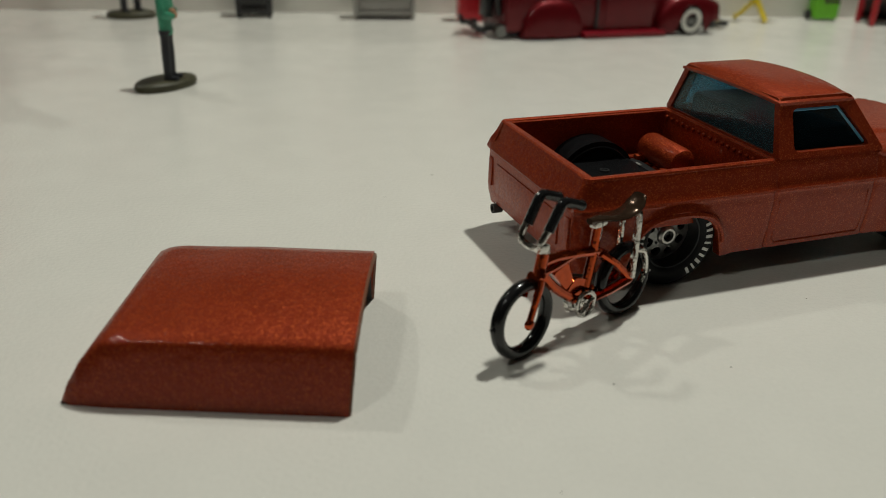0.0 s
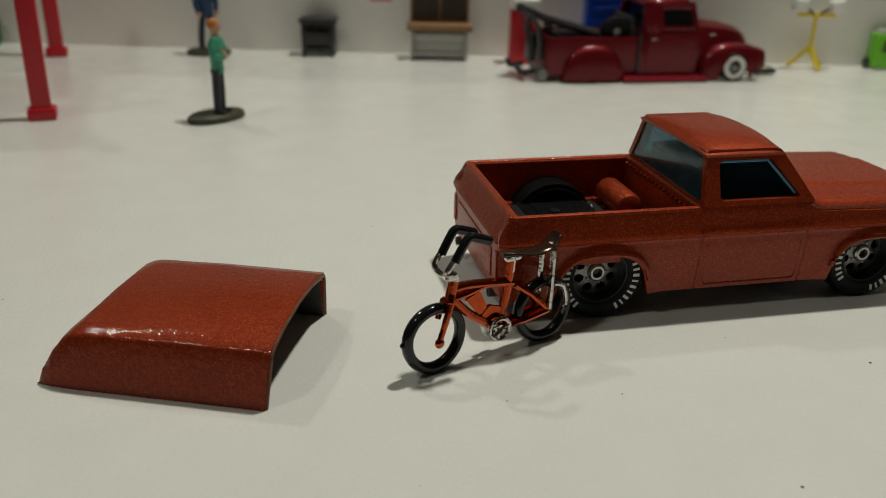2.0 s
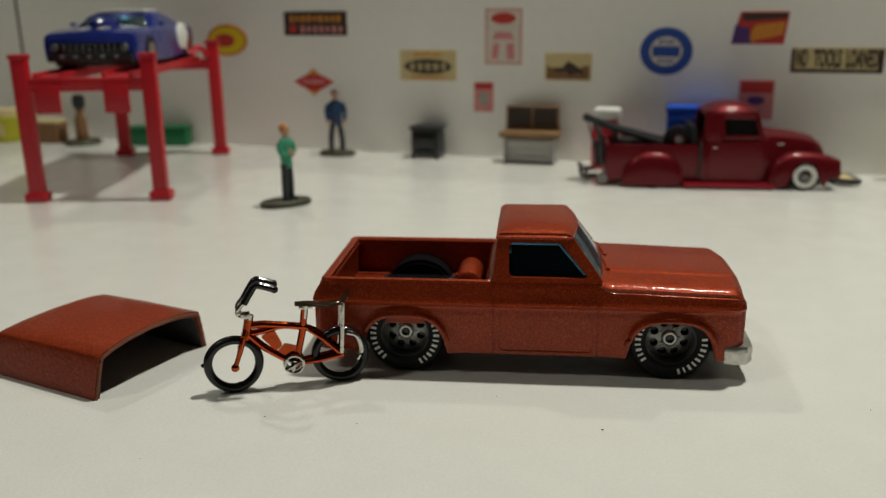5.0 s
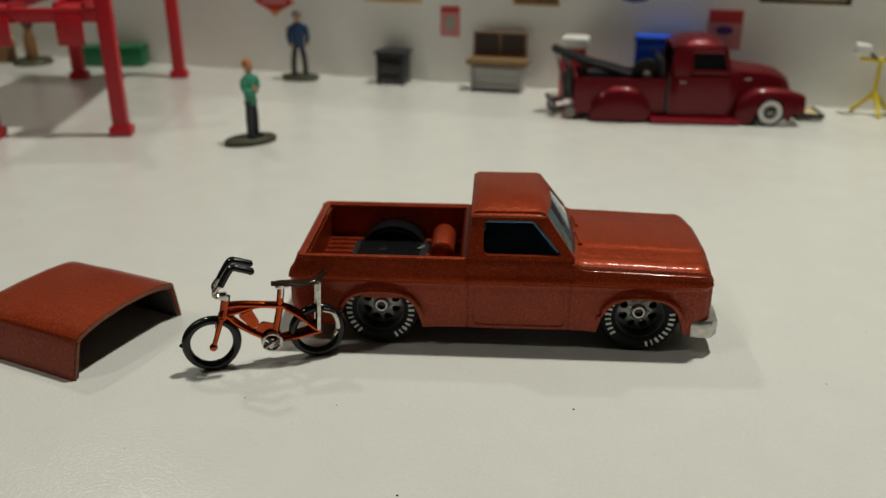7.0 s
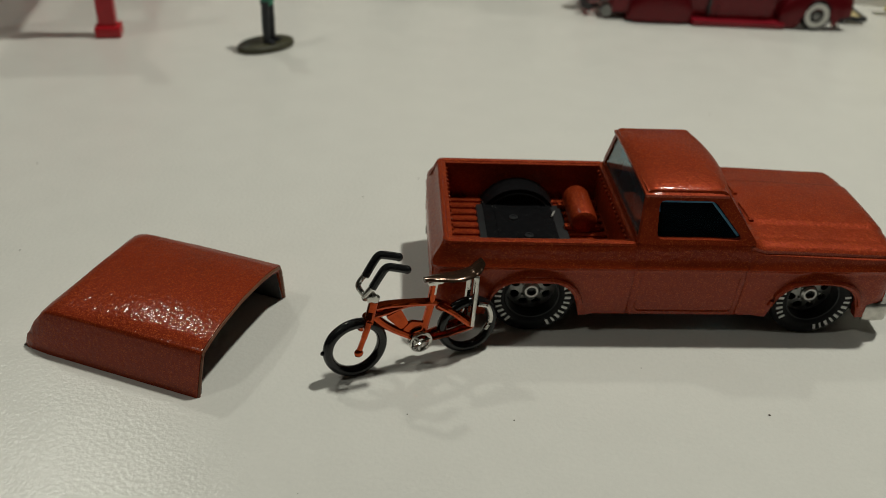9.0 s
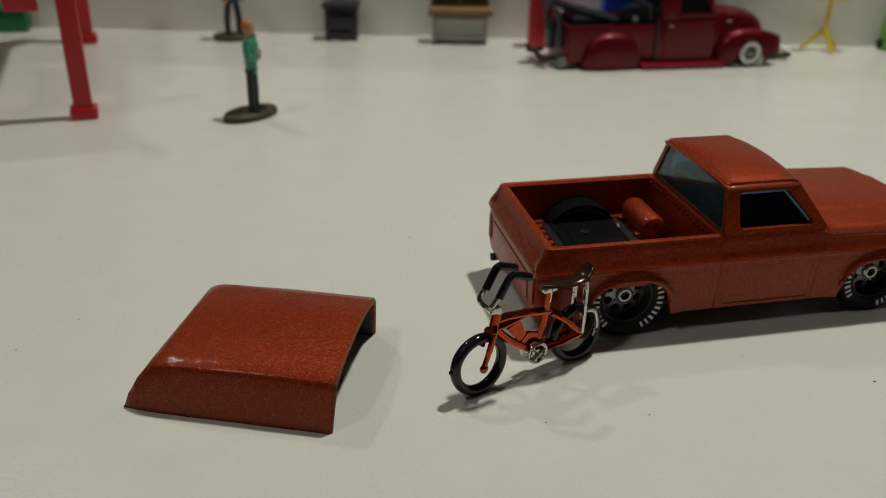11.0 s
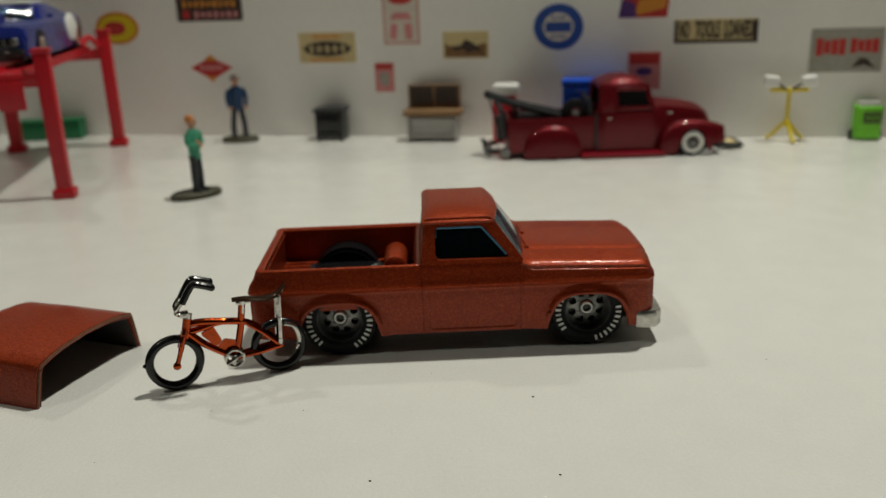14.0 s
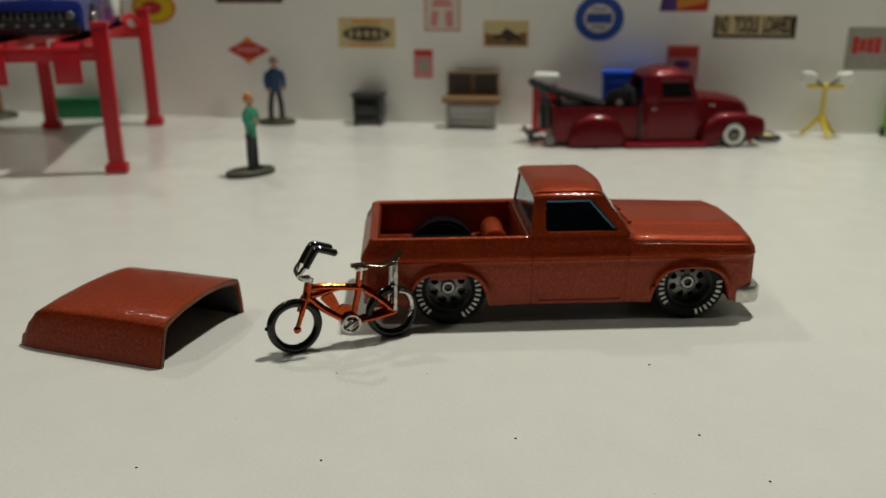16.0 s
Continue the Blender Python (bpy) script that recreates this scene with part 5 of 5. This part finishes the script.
on_card(s, "pink_shape", P_PINK, [(-0.32, -0.4), (-0.14, -0.4), (-0.1, -0.12), (-0.28, -0.12)], 0.55)
on_card(s, "pink_shape", P_PINK, [(0.1, -0.4), (0.3, -0.4), (0.28, -0.12), (0.08, -0.12)], 0.55)
s = sign(0.0021, 0.0188, 0.0102, 0.0306, P_PINK, "small faded pink poster")
on_card(s, "red_head", P_RED, rect(0, 0.38, 0.9, 0.18))
on_card(s, "grey_shape", P_GREY, oval(0, -0.05, 0.5, 0.5))
s = sign(0.0314, 0.0320, 0.0500, 0.0426, P_CREAM, "tan printed sign with a dark animal-like blot")
on_card(s, "orange_field", P_BROWN, rect(0, -0.2, 0.92, 0.5), 0.42)
on_card(s, "pale_field", P_CREAM, rect(-0.05, 0.18, 0.7, 0.4), 0.48)
on_card(s, "dark_blot", P_DARK, [(-0.34, -0.1), (-0.1, 0.0), (0.0, 0.22), (0.12, 0.12), (0.3, -0.1), (0.36, -0.3), (0.2, -0.2), (0.05, -0.32), (-0.05, -0.14), (-0.2, -0.2)], 0.55)
s = sign(0.0682, 0.0347, 0.0876, 0.0524, P_BLUE, "round blue printed sign with a pale centre", oval(0, 0, 1, 1, 40))
on_card(s, "pale_ring", P_PALE, oval(0, 0, 0.62, 0.62, 36), 0.42)
on_card(s, "blue_band", P_BLUE, rect(0, 0, 0.52, 0.22), 0.52)
bars(s, P_BLUE, 0, 0.2, 0.3, 0.08, 4, 0.6, 0.52)
bars(s, P_BLUE, 0, -0.2, 0.3, 0.08, 4, 0.6, 0.52)
s = sign(0.1010, 0.0464, 0.1204, 0.0578, P_RED, "red and orange printed sign with a slanted outline", [(-0.5, -0.5), (0.44, -0.5), (0.5, 0.5), (-0.36, 0.5)])
on_card(s, "orange_flare", P_ORANGE, [(-0.2, -0.45), (0.4, -0.2), (0.44, 0.2), (-0.1, 0.1)])
on_card(s, "purple_corner", P_PURPLE, [(-0.5, -0.5), (-0.14, -0.5), (-0.2, 0.0), (-0.44, 0.1)], 0.5)
on_card(s, "dark_corner", P_DARK, [(-0.3, 0.22), (0.46, 0.3), (0.48, 0.46), (-0.34, 0.46)], 0.5)
def lettering(s, text, material, cx, cy, w, h, lift=0.5):
    """Raised letters, fitted into a share of the card."""
    ob, cw, ch = s
    cu = bpy.data.curves.new("lettering", "FONT")
    cu.body, cu.size, cu.offset, cu.extrude, cu.align_x, cu.align_y = text, 1.0, 0.035, 0.02, "CENTER", "CENTER"
    tmp = bpy.data.objects.new("lettering", cu)
    me = bpy.data.meshes.new_from_object(tmp)
    bpy.data.objects.remove(tmp)
    bm = bmesh.new()
    bm.from_mesh(me)
    lo = [min(v.co[i] for v in bm.verts) for i in (0, 1)]
    hi = [max(v.co[i] for v in bm.verts) for i in (0, 1)]
    for v in bm.verts:
        u, t = (v.co.x - lo[0]) / (hi[0] - lo[0]) - 0.5, (v.co.y - lo[1]) / (hi[1] - lo[1]) - 0.5
        v.co = (cw * (cx + u * w), -lift - (0.12 if v.co.z > 0 else 0.0), ch * (cy + t * h))
    part("lettering", bm, material, ob, smooth=0)


s = sign(0.1222, 0.0364, 0.1528, 0.0452, P_CREAM, "long narrow tan sign reading NO TOOLS LOANED")
on_card(s, "dark_edge", P_DARK, rect(0, -0.43, 1.0, 0.14))
on_card(s, "dark_edge", P_DARK, rect(-0.48, 0, 0.04, 0.9))
on_card(s, "dark_edge", P_DARK, rect(0.47, 0, 0.06, 0.9))
for word, cx, w in (("NO", -0.38, 0.12), ("TOOLS", -0.10, 0.30), ("LOANED", 0.27, 0.34)):
    lettering(s, word, P_DARK, cx, 0.08, w, 0.74)
s = sign(0.1052, 0.0190, 0.1176, 0.0334, P_PINK, "pink printed sign partly hidden behind the maroon truck")
on_card(s, "red_head", P_RED, rect(0, 0.32, 0.9, 0.28))
on_card(s, "purple_mark", P_PURPLE, oval(0, -0.02, 0.5, 0.22))
s = sign(0.1720, 0.0248, 0.1975, 0.0408, P_GREY, "olive grey printed sign with red lettering bars and a dark mark")
on_card(s, "pale_field", P_GREY, rect(0, 0, 0.94, 0.9), 0.4)
bars(s, P_RED, -0.22, 0.08, 0.42, 0.4, 4, 0.85)
bars(s, P_RED, 0.24, 0.1, 0.40, 0.34, 4, 0.85)
on_card(s, "dark_mark", P_DARK, [(0.08, -0.4), (0.2, -0.16), (0.3, -0.2), (0.42, -0.42), (0.26, -0.34)], 0.5)
s = sign(0.1820, 0.0515, 0.2060, 0.0630, P_RED, "red printed sign high on the backboard")
bars(s, P_PALE, 0, 0.0, 0.8, 0.4, 6)
s = sign(0.1520, 0.0565, 0.1710, 0.0745, P_DARK, "round dark printed sign with pale ring", oval(0, 0, 1, 1, 36))
on_card(s, "purple_ring", P_PURPLE, oval(0, 0, 0.84, 0.84, 32), 0.42)
bars(s, P_PALE, 0, 0.0, 0.5, 0.16, 5)

# ---- dust specks on the table ----
random.seed(5)
bm = bmesh.new()
for x, y in ((89.4, 88.6), (69.1, 61), (95.4, 66.3), (18.5, 44.9), (43, 50.8), (103.4, 55.7)):
    ball(bm, (x, y, 0.06), 0.17, (1.3, 1, 0.5), 6)
for k in range(40):
    ball(bm, (random.uniform(-60, 180), random.uniform(20, 260), 0.03), random.uniform(0.05, 0.13), (1.4, 1, 0.5), 6)
tagged(part("dust_specks", bm, SPECK), "dark dust specks scattered on the white table", "dust", "", "stuff")
